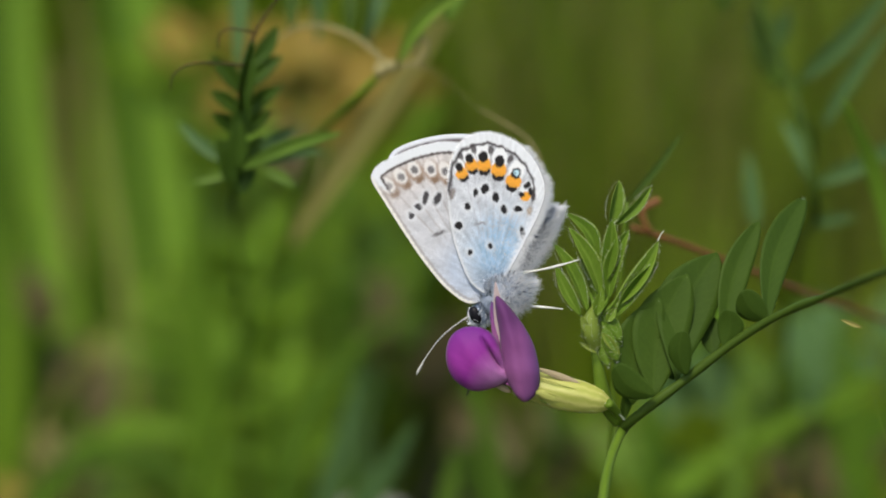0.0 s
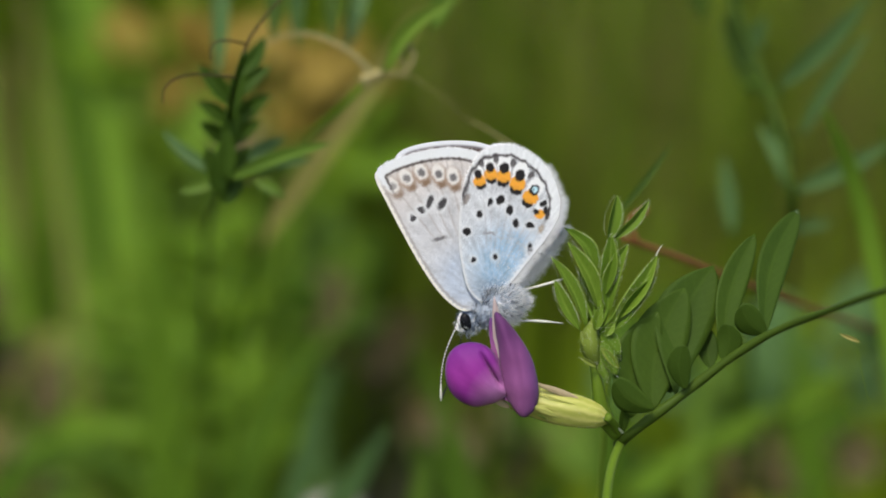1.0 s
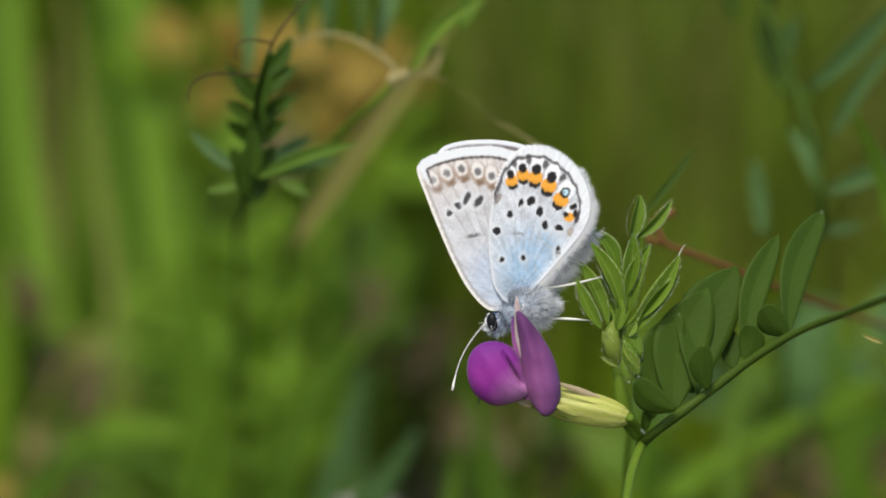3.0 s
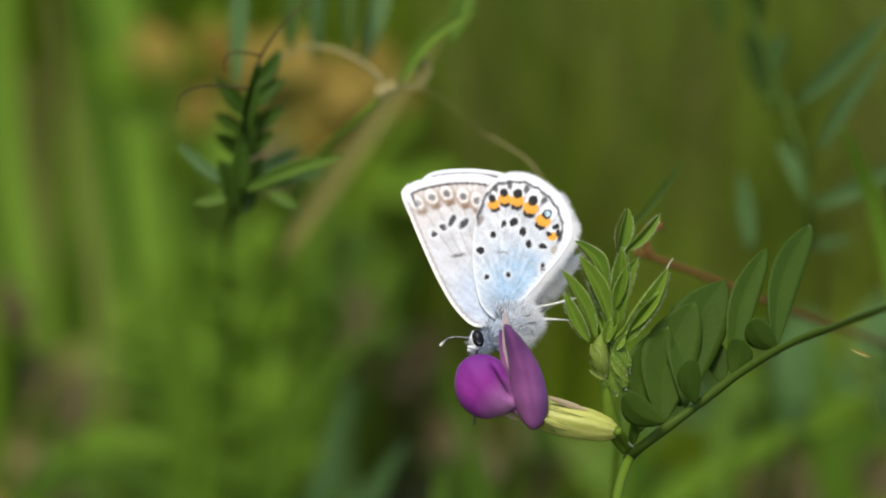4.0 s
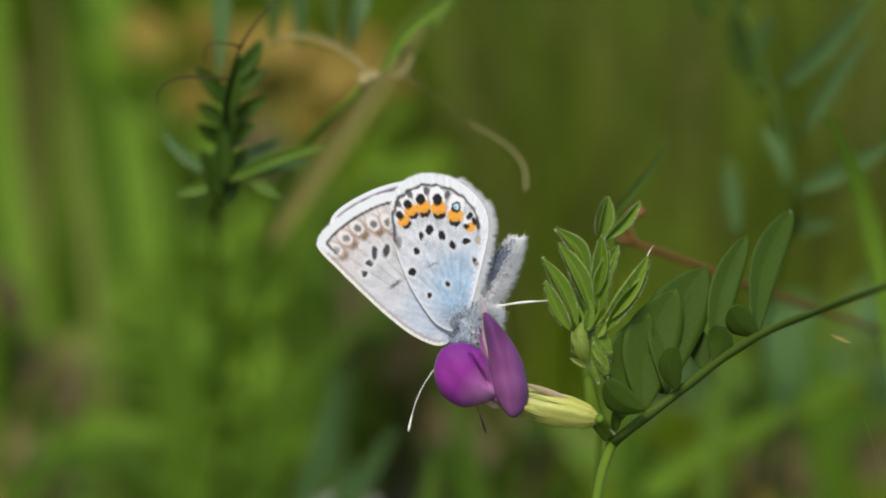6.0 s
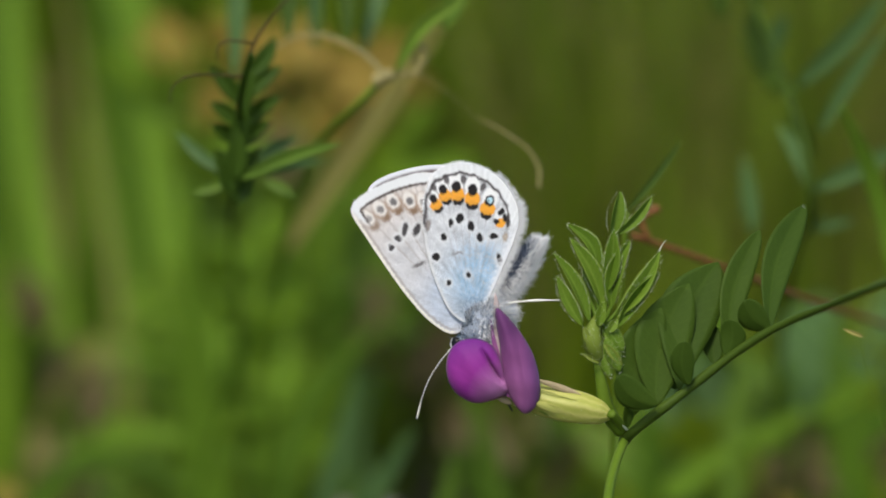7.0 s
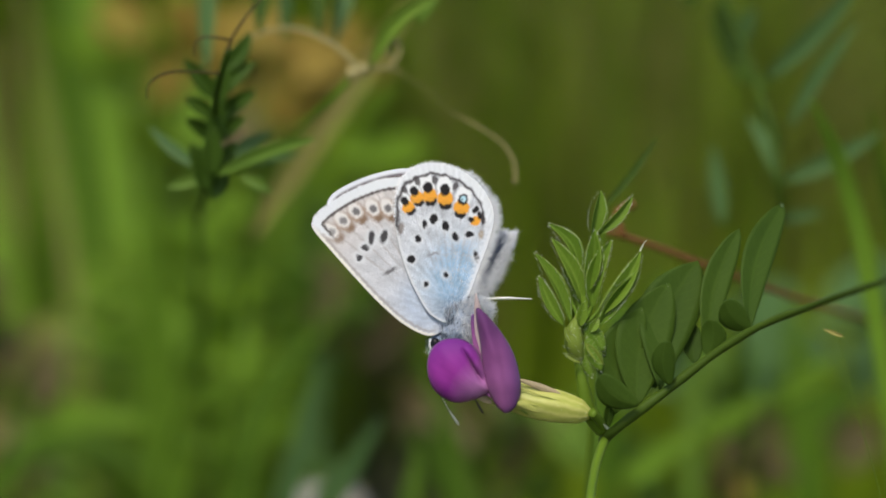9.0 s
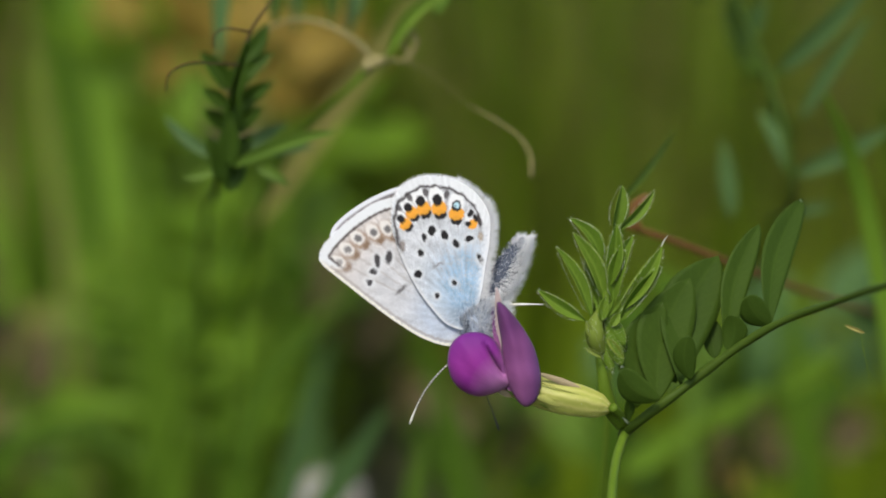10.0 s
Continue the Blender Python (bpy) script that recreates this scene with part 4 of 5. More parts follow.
def herb(label, centre, wide, high, count, size, materials, seed, name="leafy_herb"):
    """A branching herb: stem from the ground, twigs and oval leaves scattered round its middle (mm)."""
    r = random.Random(seed)
    foot_ = Vector((centre.x, centre.y + 0.01, 0))
    th = thing(name, foot_, label, "herb", "herbs behind the flower")
    thin_ = min(1.0, size / 12.0)
    add_tube("stem", th, [foot_, centre - Vector((0, 0, high * 0.9 * MM)), centre, centre + Vector((0, 0, high * 0.8 * MM))], 0.9 * thin_, 0.4 * thin_, M_STEM, sides=6)
    for k in range(count):
        a, q = r.uniform(0, 6.283), math.sqrt(r.random())
        p = centre + Vector((wide * q * math.cos(a), r.uniform(-0.5, 0.5) * wide, high * q * math.sin(a))) * MM
        z0 = max(min(p.z - 0.012 * thin_, centre.z + high * 0.8 * MM), 0.01)
        add_tube("twig", th, [Vector((centre.x, centre.y, z0)), p.lerp(Vector((centre.x, centre.y, z0)), 0.3) + Vector((0, 0, -0.003 * thin_)), p], 0.35 * thin_, 0.25 * thin_, M_STEM, sides=5, steps=3)
        d = Vector((0.8 * math.cos(a) + r.uniform(-0.7, 0.7), r.uniform(0.3, 0.9), r.uniform(0.1, 0.9))).normalized()
        ln = size * r.uniform(0.7, 1.3)
        add_leaf("leaf", th, p, p + d * ln * MM, ln * r.uniform(0.38, 0.6), r.choice(materials), fold=0.2, turn=r.uniform(-40, 40), rows=7, cols=2, blunt=0.6)
    return th


herb("bright green broad-leaved herb out of focus", S(-62.5, -22.1, 430), 40, 34, 20, 34, (M_LIME, M_PALE), 1)
herb("bright green broad-leaved herb out of focus", S(-81.8, 7.4, 460), 24, 30, 12, 32, (M_LIME, M_PALE), 2)
herb("bright green broad-leaved herb out of focus", S(-43.2, -49.4, 310), 24, 14, 14, 20, (M_FRESH, M_LIME), 3)
herb("green broad-leaved herb out of focus", S(-55.3, -48.4, 360), 40, 20, 10, 26, (M_GREEN, M_PALE), 5)
herb("green broad-leaved herb out of focus", S(62.8, -28.6, 230), 18, 14, 10, 16, (M_GREEN, M_TEAL), 7)
herb("blue-green broad-leaved herb out of focus", S(86.4, -31.3, 250), 22, 14, 12, 18, (M_TEAL, M_GREEN), 8)
herb("green broad-leaved herb out of focus", S(58.7, -53.0, 250), 18, 8, 8, 18, (M_PALE, M_GREEN), 9)
herb("orange-brown withered herb near the ground", S(75.5, -54.7, 240), 8, 4, 9, 10, (M_RUST, M_BROWN, M_BROWN), 14, "withered_herb")
herb("dark brown withered herb near the ground", S(-99.8, -32.9, 380), 14, 18, 7, 18, (M_BROWN, M_OLIVE), 15, "withered_herb")
herb("dark brown withered herb near the ground", S(-14.3, -39.3, 360), 15, 24, 12, 18, (M_BROWN, M_BROWN, M_VETCH), 19, "withered_herb")
herb("dark brown withered herb near the ground", S(19.0, -45.8, 240), 16, 10, 14, 16, (M_BROWN, M_BROWN, M_VETCH), 25, "withered_herb")
herb("green broad-leaved herb out of focus", S(-57.7, 27.9, 400), 20, 16, 12, 24, (M_FRESH, M_LIME), 26)
herb("olive withered herb behind the leaning stalk", S(-23.5, 26.3, 400), 18, 16, 10, 24, (M_OLIVE, M_BROWN, M_LIME), 27, "withered_herb")
herb("grey-brown withered herb near the ground", S(-96.6, -60.0, 330), 14, 9, 8, 16, (M_BROWN, M_OLIVE, M_RUST), 24, "withered_herb")
herb("rust-brown withered herb behind the sprig", S(-27.7, 33.6, 270), 12, 11, 26, 18, (M_RUST, M_RUST), 16, "withered_herb")
herb("yellow-brown withered herb behind the sprig", S(-61.7, 40.9, 320), 9, 10, 9, 18, (M_LIME, M_LIME, M_RUST), 17, "withered_herb")
herb("dark brown withered herb near the ground", S(108.3, -58.6, 330), 14, 8, 8, 14, (M_BROWN, M_BROWN), 18, "withered_herb")
for k, (foot_at, tip_at, pairs, size, mats) in enumerate((
        (S(-44.7, -65.6, 270), S(-38.8, 0.1, 260), 13, 16, (M_FRESH, M_LIME)),
        (S(-53.1, -70.0, 300), S(-59.9, -3.9, 300), 12, 16, (M_LIME, M_FRESH)),
        (S(-36.3, -71.4, 310), S(-32.9, 3.0, 320), 13, 17, (M_FRESH, M_FRESH, M_LIME)),
        (S(-63.8, -72.9, 320), S(-72.2, -19.5, 320), 10, 16, (M_LIME, M_PALE)),
        (S(-36.1, -59.7, 230), S(-43.1, -22.6, 225), 9, 13, (M_LIME, M_FRESH)),
        (S(-26.4, -63.5, 240), S(-33.1, -29.0, 235), 8, 13, (M_LIME, M_FRESH)),
        (S(-56.1, -78.8, 340), S(-52.7, -5.8, 350), 13, 19, (M_FRESH, M_LIME)),
        (S(-72.0, -72.7, 300), S(-74.7, -43.0, 300), 6, 14, (M_PALE, M_LIME)))):
    feathery_vetch("bright green feathery vetch stalk out of focus", foot_at, tip_at, pairs, size, mats, 40 + k)
spray = thing("leaf_spray", S(29.6, -52.1, 165).xy.to_3d(), "leaning spray of three pale green leaves out of focus", "leaf spray")
add_tube("stem", spray, [spray.location, S(29.6, -52.1, 165), S(46.8, -34.6, 150), S(59.7, -26.8, 145), S(69.5, -20.3, 140)], 0.5, 0.2, M_STEM, sides=6)
for b0, t0, w in ((S(36.2, -41.2, 155), S(47.7, -32.3, 150), 5.0), (S(47.7, -33.9, 150), S(59.0, -25.6, 145), 4.2), (S(59.7, -27.0, 145), S(69.5, -19.6, 140), 3.6)):
    add_leaf("leaf_blade", spray, b0, t0, w, M_FRESH, fold=0.2, blunt=0.55, rows=8)

daisy = thing("white_flower", S(-14.8, -57.1, 230).xy.to_3d(), "small cream-white flower head out of focus", "flower")
add_tube("stem", daisy, [daisy.location, S(-14.8, -64.3, 230), S(-14.8, -58.9, 230)], 0.8, 0.6, M_STEM)
for k in range(11):
    a = k * 0.571
    c0 = S(-14.8, -57.5, 230)
    add_leaf("petal", daisy, c0, c0 + Vector((math.cos(a), 0.4 * math.sin(a), 0.35 + 0.4 * math.sin(a))) * 0.0085, 4.2, M_WHITE, fold=0.1, blunt=0.5, rows=6, cols=2)

# ---- butterfly ----
butterfly = new("butterfly")
butterfly.empty_display_size = 0.003
tagged(butterfly, "blue butterfly with closed silvery wings, orange crescents and black spots", "butterfly")


def closed_curve(ctrl, n):
    p = np.array(ctrl, dtype=float)
    m = len(p)
    u = np.arange(n) * m / n
    i = u.astype(int)
    t = (u - i)[:, None]
    a, b_, c_, d = p[(i - 1) % m], p[i % m], p[(i + 1) % m], p[(i + 2) % m]
    return 0.5 * (2 * b_ + (c_ - a) * t + (2 * a - 5 * b_ + 4 * c_ - d) * t ** 2 + (3 * b_ - a - 3 * c_ + d) * t ** 3)


HIND_EDGE = [(0.3, -0.1), (-1.34, 0.6), (-2.36, 2.27), (-3.27, 4.53), (-3.85, 7.03), (-4.07, 9.54), (-3.72, 11.8), (-2.69, 13.38),
             (-0.9, 14.08), (1.09, 13.72), (2.91, 12.71), (4.3, 10.91), (4.74, 8.9), (4.12, 6.75), (3.03, 4.25), (1.83, 1.8)]
FORE_EDGE = [(-1.45, -1.2), (-3.68, -0.02), (-5.82, 2.22), (-7.85, 4.85), (-9.82, 7.58), (-10.98, 9.3), (-10.93, 10.16), (-9.97, 11.06),
             (-8.12, 12.05), (-6.01, 12.8), (-3.9, 13.14), (-1.81, 12.78), (-0.79, 11.03), (-0.49, 7.52), (-0.14, 3.01), (0.22, 0.01)]
MARGIN_SPOTS = [(-3.1, 10.88, 0.95), (-2.2, 11.73, 1.0), (-0.99, 11.98, 1.15), (0.53, 11.67, 1.2), (2.09, 10.71, 1.15)]
BLACK_SPOTS = [(-2.11, 7.48, 0.26, 0.32, 0), (-1.46, 8.78, 0.22, 0.36, 0), (-0.62, 9.17, 0.33, 0.42, -20), (0.42, 8.47, 0.28, 0.42, 10),
               (1.19, 7.46, 0.27, 0.38, 10), (2.46, 7.61, 0.38, 0.26, 0), (-2.83, 5.73, 0.34, 0.33, 0), (-1.66, 3.42, 0.2, 0.22, 0),
               (0.14, 4.16, 0.2, 0.26, 15), (3.0, 5.51, 0.2, 0.52, 15)]
SMALL_MARKS = [(3.17, 9.75, 0.24, 0.36, -35), (3.5, 9.2, 0.22, 0.4, 10), (3.85, 8.95, 0.30, 0.55, -12), (2.7, 8.9, 0.3, 0.2, -30)]
FORE_SPOTS = [(-7.17, 6.4, 0.25, 0.32, 20), (-6.53, 7.24, 0.38, 0.30, -15), (-5.93, 8.04, 0.28, 0.62, -10), (-4.83, 8.04, 0.30, 0.62, -20)]
FORE_RINGS = [(-9.38, 8.91), (-8.26, 9.8), (-7.04, 10.5), (-5.5, 10.6), (-4.2, 10.5)]


def blob(x, y, cx, cy, rx, ry, deg=0.0, soft=0.07):
    a = radians(deg)
    u = (x - cx) * math.cos(a) + (y - cy) * math.sin(a)
    v = -(x - cx) * math.sin(a) + (y - cy) * math.cos(a)
    d = np.sqrt((u / rx) ** 2 + (v / ry) ** 2) - 1.0
    return np.clip(0.5 - d * min(rx, ry) / (2 * soft), 0, 1)


def over(col, w, c):
    return col * (1 - w[:, None]) + np.array(c)[None, :] * w[:, None]


def scale_noise(x, y, scale, seed):
    r = np.random.RandomState(seed)
    out = np.zeros_like(x)
    for k in range(14):
        a, ph, fr = r.uniform(0, 6.28), r.uniform(0, 6.28), scale * r.uniform(0.6, 1.8)
        out += np.sin((x * math.cos(a) + y * math.sin(a)) * fr + ph)
    return out / 14


def distance_to(x, y, edge, closed=True):
    p = edge
    best = np.full(len(x), 1e9)
    for k in range(0, len(p), 2):
        best = np.minimum(best, (x - p[k, 0]) ** 2 + (y - p[k, 1]) ** 2)
    return np.sqrt(best)


INK = (0.012, 0.010, 0.010)
ORANGE = (0.90, 0.40, 0.04)
SNOW = (0.82, 0.835, 0.85)


def hind_colours(x, y, edge):
    x, y = x + 0.14 * scale_noise(x, y, 12.0, 31), y + 0.14 * scale_noise(x, y, 12.0, 32)
    n1, n2, n4 = scale_noise(x, y, 2.2, 1), scale_noise(x, y, 14.0, 2), scale_noise(x, y, 34.0, 4)
    col = np.tile(np.array((0.66, 0.67, 0.695)), (len(x), 1)) + 0.10 * n1[:, None] + 0.10 * n2[:, None] + 0.5 * n4[:, None]
    n3 = scale_noise(x, y, 5.0, 3)
    blue = np.exp(-(((x - 1.0) / 2.9) ** 2 + ((y - 3.4) / 3.4) ** 2)) * 0.85
    blue += np.exp(-(((x - 1.5) / 1.7) ** 2 + ((y - 4.2) / 2.4) ** 2)) * (0.35 + 1.3 * n2 + 1.2 * n3 + 2.6 * n4)
    col = over(col, np.clip(1.12 * blue, 0, 0.97), (0.33, 0.51, 0.69))
    fleck = np.clip(n4 * 4 - 0.7, 0, 1) * np.exp(-(((x - 1.3) / 2.0) ** 2 + ((y - 3.0) / 2.6) ** 2))
    col = over(col, fleck, (0.86, 0.90, 0.94))
    col = over(col, np.clip(np.exp(-(((x - 1.2) / 2.2) ** 2 + ((y - 1.0) / 1.3) ** 2)) * (0.7 + 0.9 * n2 + 2.0 * n4), 0, 1), (0.16, 0.20, 0.27))
    veins = np.zeros_like(x)
    ang = np.arctan2(x - 0.4, y - 1.0)
    for a in (-0.30, -0.22, -0.12, -0.02, 0.08, 0.17, 0.26, 0.36):
        veins = np.maximum(veins, np.clip(1 - np.abs(ang - a) * np.hypot(x, y) / 0.10, 0, 1) * np.clip((y - 2.5) / 3, 0, 1))
    col = over(col, 0.55 * veins, (0.44, 0.43, 0.46))
    col = col * (1 + 0.16 * scale_noise(ang * 30, ang * 0, 1.2, 6) * np.clip(y / 8, 0, 1))[:, None]
    col = col * (1 + 0.34 * scale_noise(ang * 22, np.hypot(x, y) * 1.3, 1.6, 41) + 0.20 * scale_noise(x, y, 7.0, 42))[:, None]
    d = distance_to(x, y, edge)
    outer = np.clip((y - 7.7) / 1.0, 0, 1)
    wob = 0.06 * np.sin(ang * 60)
    for cx, cy, s in MARGIN_SPOTS:
        vx, vy = 0.35 - cx, 4.5 - cy
        ln = math.hypot(vx, vy)
        vx, vy = vx / ln, vy / ln
        deg = math.degrees(math.atan2(vy, vx)) + 90
        col = over(col, blob(x, y, cx - 0.10 * vx, cy - 0.22 * vy, 0.60 * s, 0.88 * s, deg), (0.90, 0.90, 0.90))
        col = over(col, blob(x, y, cx + 0.66 * s * vx, cy + 0.66 * s * vy, 0.60 * s, 0.58 * s, deg), ORANGE)
        arc = blob(x, y, cx + 1.14 * s * vx, cy + 1.14 * s * vy, 0.46 * s, 0.34 * s, deg) * (1 - 0.9 * blob(x, y, cx + 0.72 * s * vx, cy + 0.72 * s * vy, 0.46 * s, 0.40 * s, deg))
        col = over(col, arc, INK)
        col = over(col, blob(x, y, cx, cy, 0.37 * s, 0.44 * s, deg), INK)
    col = over(col, blob(x, y, 2.13, 10.76, 0.26, 0.26), (0.55, 0.80, 0.90))
    col = over(col, blob(x, y, 2.02, 10.72, 0.10, 0.10, 0, 0.06), (0.2, 0.3, 0.35))
    col = over(col, blob(x, y, 3.25, 9.3, 0.75, 0.85, -30), SNOW)
    col = over(col, blob(x, y, 3.1, 8.75, 0.50, 0.38, 35), ORANGE)
    for cx, cy, rx, ry, deg in SMALL_MARKS:
        col = over(col, blob(x, y, cx, cy, rx, ry, deg), INK)
    for cx, cy, rx, ry, deg in BLACK_SPOTS:
        col = over(col, 0.7 * blob(x, y, cx, cy, rx + 0.2, ry + 0.2, deg, 0.2), SNOW)
        col = over(col, blob(x, y, cx, cy, 1.1 * rx, 1.1 * ry, deg), INK)
    col = over(col, 0.8 * blob(x, y, -3.6, 8.5, 0.30, 0.55, -12), (0.20, 0.15, 0.12))
    col = over(col, 0.7 * blob(x, y, 3.5, 7.5, 0.2, 0.42, -15), (0.40, 0.28, 0.16))
    col = over(col, 0.8 * blob(x, y, -0.95, 6.05, 0.42, 0.12, 20), (0.28, 0.26, 0.27))
    col = over(col, 0.7 * blob(x, y, -0.5, 6.08, 0.26, 0.10, -20), (0.30, 0.28, 0.29))
    wide_rim = np.interp(x, [-4.0, -3.3, -1.8], [0.15, 0.32, 0.88])
    for (ax, ay, _), (bx, by, _) in zip(MARGIN_SPOTS[:-1], MARGIN_SPOTS[1:]):
        mx, my = 0.5 * (ax + bx), 0.5 * (ay + by)
        ox, oy = (mx - 0.2) / math.hypot(mx - 0.2, my - 7), (my - 7) / math.hypot(mx - 0.2, my - 7)
        deg = math.degrees(math.atan2(oy, ox)) - 90
        col = over(col, 0.9 * blob(x, y, mx + 0.78 * ox, my + 0.78 * oy, 0.26, 0.40, deg), (0.05, 0.04, 0.04))
        col = over(col, 0.5 * blob(x, y, mx + 0.2 * ox, my + 0.2 * oy, 0.06, 0.6, deg, 0.06), (0.22, 0.20, 0.20))
    line = np.clip(1.25 - np.abs(d - wide_rim - 0.04 + wob) / 0.15, 0, 1) * outer
    rim = np.clip((wide_rim - d) / 0.12, 0, 1) * outer
    col = over(col, rim, SNOW)
    col = col * (1 + 0.16 * rim * scale_noise(ang * 60, 0.3 * d, 2.0, 8))[:, None]
    col = over(col, 0.95 * line, (0.06, 0.05, 0.05))
    side = np.clip((0.30 - d) / 0.15, 0, 1) * (1 - outer)
    col = over(col, 0.6 * side, (0.80, 0.80, 0.80))
    anal = np.clip((x - 1.5) / 0.8, 0, 1) * np.clip((0.75 + 0.5 * n2 - d) / 0.5, 0, 1) * (1 - outer)
    return np.clip(over(col, 0.75 * anal, (0.86, 0.87, 0.90)), 0.005, 0.95)


def fore_colours(x, y, edge):
    x, y = x + 0.14 * scale_noise(x, y, 12.0, 33), y + 0.14 * scale_noise(x, y, 12.0, 34)
    n1, n2 = scale_noise(x, y, 2.0, 11), scale_noise(x, y, 14.0, 12)
    col = np.tile(np.array((0.655, 0.65, 0.665)), (len(x), 1)) + 0.08 * n1[:, None] + 0.08 * n2[:, None] + 0.45 * scale_noise(x, y, 34.0, 14)[:, None]
    toedge = np.clip((np.hypot(x, y) - 8.5) / 4.5, 0, 1)
    col = over(col, 0.55 * toedge, (0.74, 0.64, 0.57))
    col = over(col, np.clip(np.exp(-(((x + 1.5) / 2.4) ** 2 + ((y - 2.0) / 2.6) ** 2)), 0, 0.6), (0.45, 0.56, 0.72))
    ang = np.arctan2(x, y)
    col = col * (1 + 0.16 * scale_noise(ang * 30, ang * 0, 1.2, 16) * np.clip(np.hypot(x, y) / 8, 0, 1))[:, None]
    col = col * (1 + 0.26 * scale_noise(ang * 22, np.hypot(x, y) * 1.3, 1.6, 43) + 0.12 * scale_noise(x, y, 7.0, 44))[:, None]
    veins = np.zeros_like(x)
    for a in (-0.80, -0.70, -0.60, -0.50, -0.40, -0.30, -0.2):
        veins = np.maximum(veins, np.clip(1 - np.abs(ang - a) * np.hypot(x, y) / 0.12, 0, 1) * np.clip((np.hypot(x, y) - 5) / 3, 0, 1))
    col = over(col, 0.6 * veins, (0.42, 0.37, 0.34))
    for cx, cy in FORE_RINGS:
        deg = math.degrees(math.atan2(cy, cx)) - 90
        ix, iy = -cx / math.hypot(cx, cy), -cy / math.hypot(cx, cy)
        fade = 0.7 if cx < -9 else 0.9 if cx < -8 else 1.0
        col = over(col, 0.95 * fade * blob(x, y, cx + 0.1 * ix, cy + 0.1 * iy, 0.74, 1.05, deg, 0.16), (0.38, 0.26, 0.18))
        col = over(col, 0.95 * blob(x, y, cx - 0.15 * ix, cy - 0.15 * iy, 0.56, 0.82, deg, 0.12), (0.86, 0.82, 0.78))
        col = over(col, 0.9 * fade * blob(x, y, cx + 1.0 * ix, cy + 1.0 * iy, 0.42, 0.30, deg, 0.16), (0.24, 0.15, 0.09))
        col = over(col, 0.95 * fade * blob(x, y, cx, cy, 0.34, 0.34, deg, 0.12), (0.15, 0.14, 0.14))
    for cx, cy, rx, ry, deg in FORE_SPOTS:
        col = over(col, 0.7 * blob(x, y, cx, cy, rx + 0.22, ry + 0.22, deg, 0.2), SNOW)
        col = over(col, 0.95 * blob(x, y, cx, cy, rx, ry, deg), (0.025, 0.020, 0.022))
    col = over(col, 0.85 * blob(x, y, -4.55, 4.95, 0.62, 0.16, 25), (0.10, 0.09, 0.09))
    d = distance_to(x, y, edge)
    outer = np.clip((y - 0.9 * np.abs(x) + 1.0) / 1.0, 0, 1) * np.clip((y - 8.0) / 1.0, 0, 1)
    outer = np.maximum(outer, np.clip((y - 9.6) / 0.6, 0, 1))
    col = over(col, np.clip((0.90 - d) / 0.12, 0, 1) * outer, SNOW)
    col = over(col, 0.95 * np.clip(1.2 - np.abs(d - 0.95) / 0.17, 0, 1) * outer, (0.06, 0.045, 0.04))
    inner = (1 - outer) * np.clip((-x - 0.9) / 0.5, 0, 1)
    col = over(col, np.clip((0.30 - d) / 0.1, 0, 1) * inner, (0.92, 0.88, 0.78))
    col = over(col, 0.7 * np.clip(1 - np.abs(d - 0.42) / 0.18, 0, 1) * inner, (0.33, 0.27, 0.23))
    return np.clip(col, 0.005, 0.92)


def inner_colours(x, y, edge):
    """Upper side of the far wings: dusky brown-blue with a dark border inside the white fringe."""
    n = scale_noise(x, y, 6.0, 20)
    col = np.tile(np.array((0.34, 0.33, 0.36)), (len(x), 1)) + 0.06 * n[:, None]
    d = distance_to(x, y, edge)
    col = over(col, np.clip(1.2 - np.abs(d - 0.66) / 0.24, 0, 1), (0.10, 0.07, 0.06))
    return np.clip(over(col, np.clip((0.42 - d) / 0.12, 0, 1), SNOW), 0.005, 0.92)


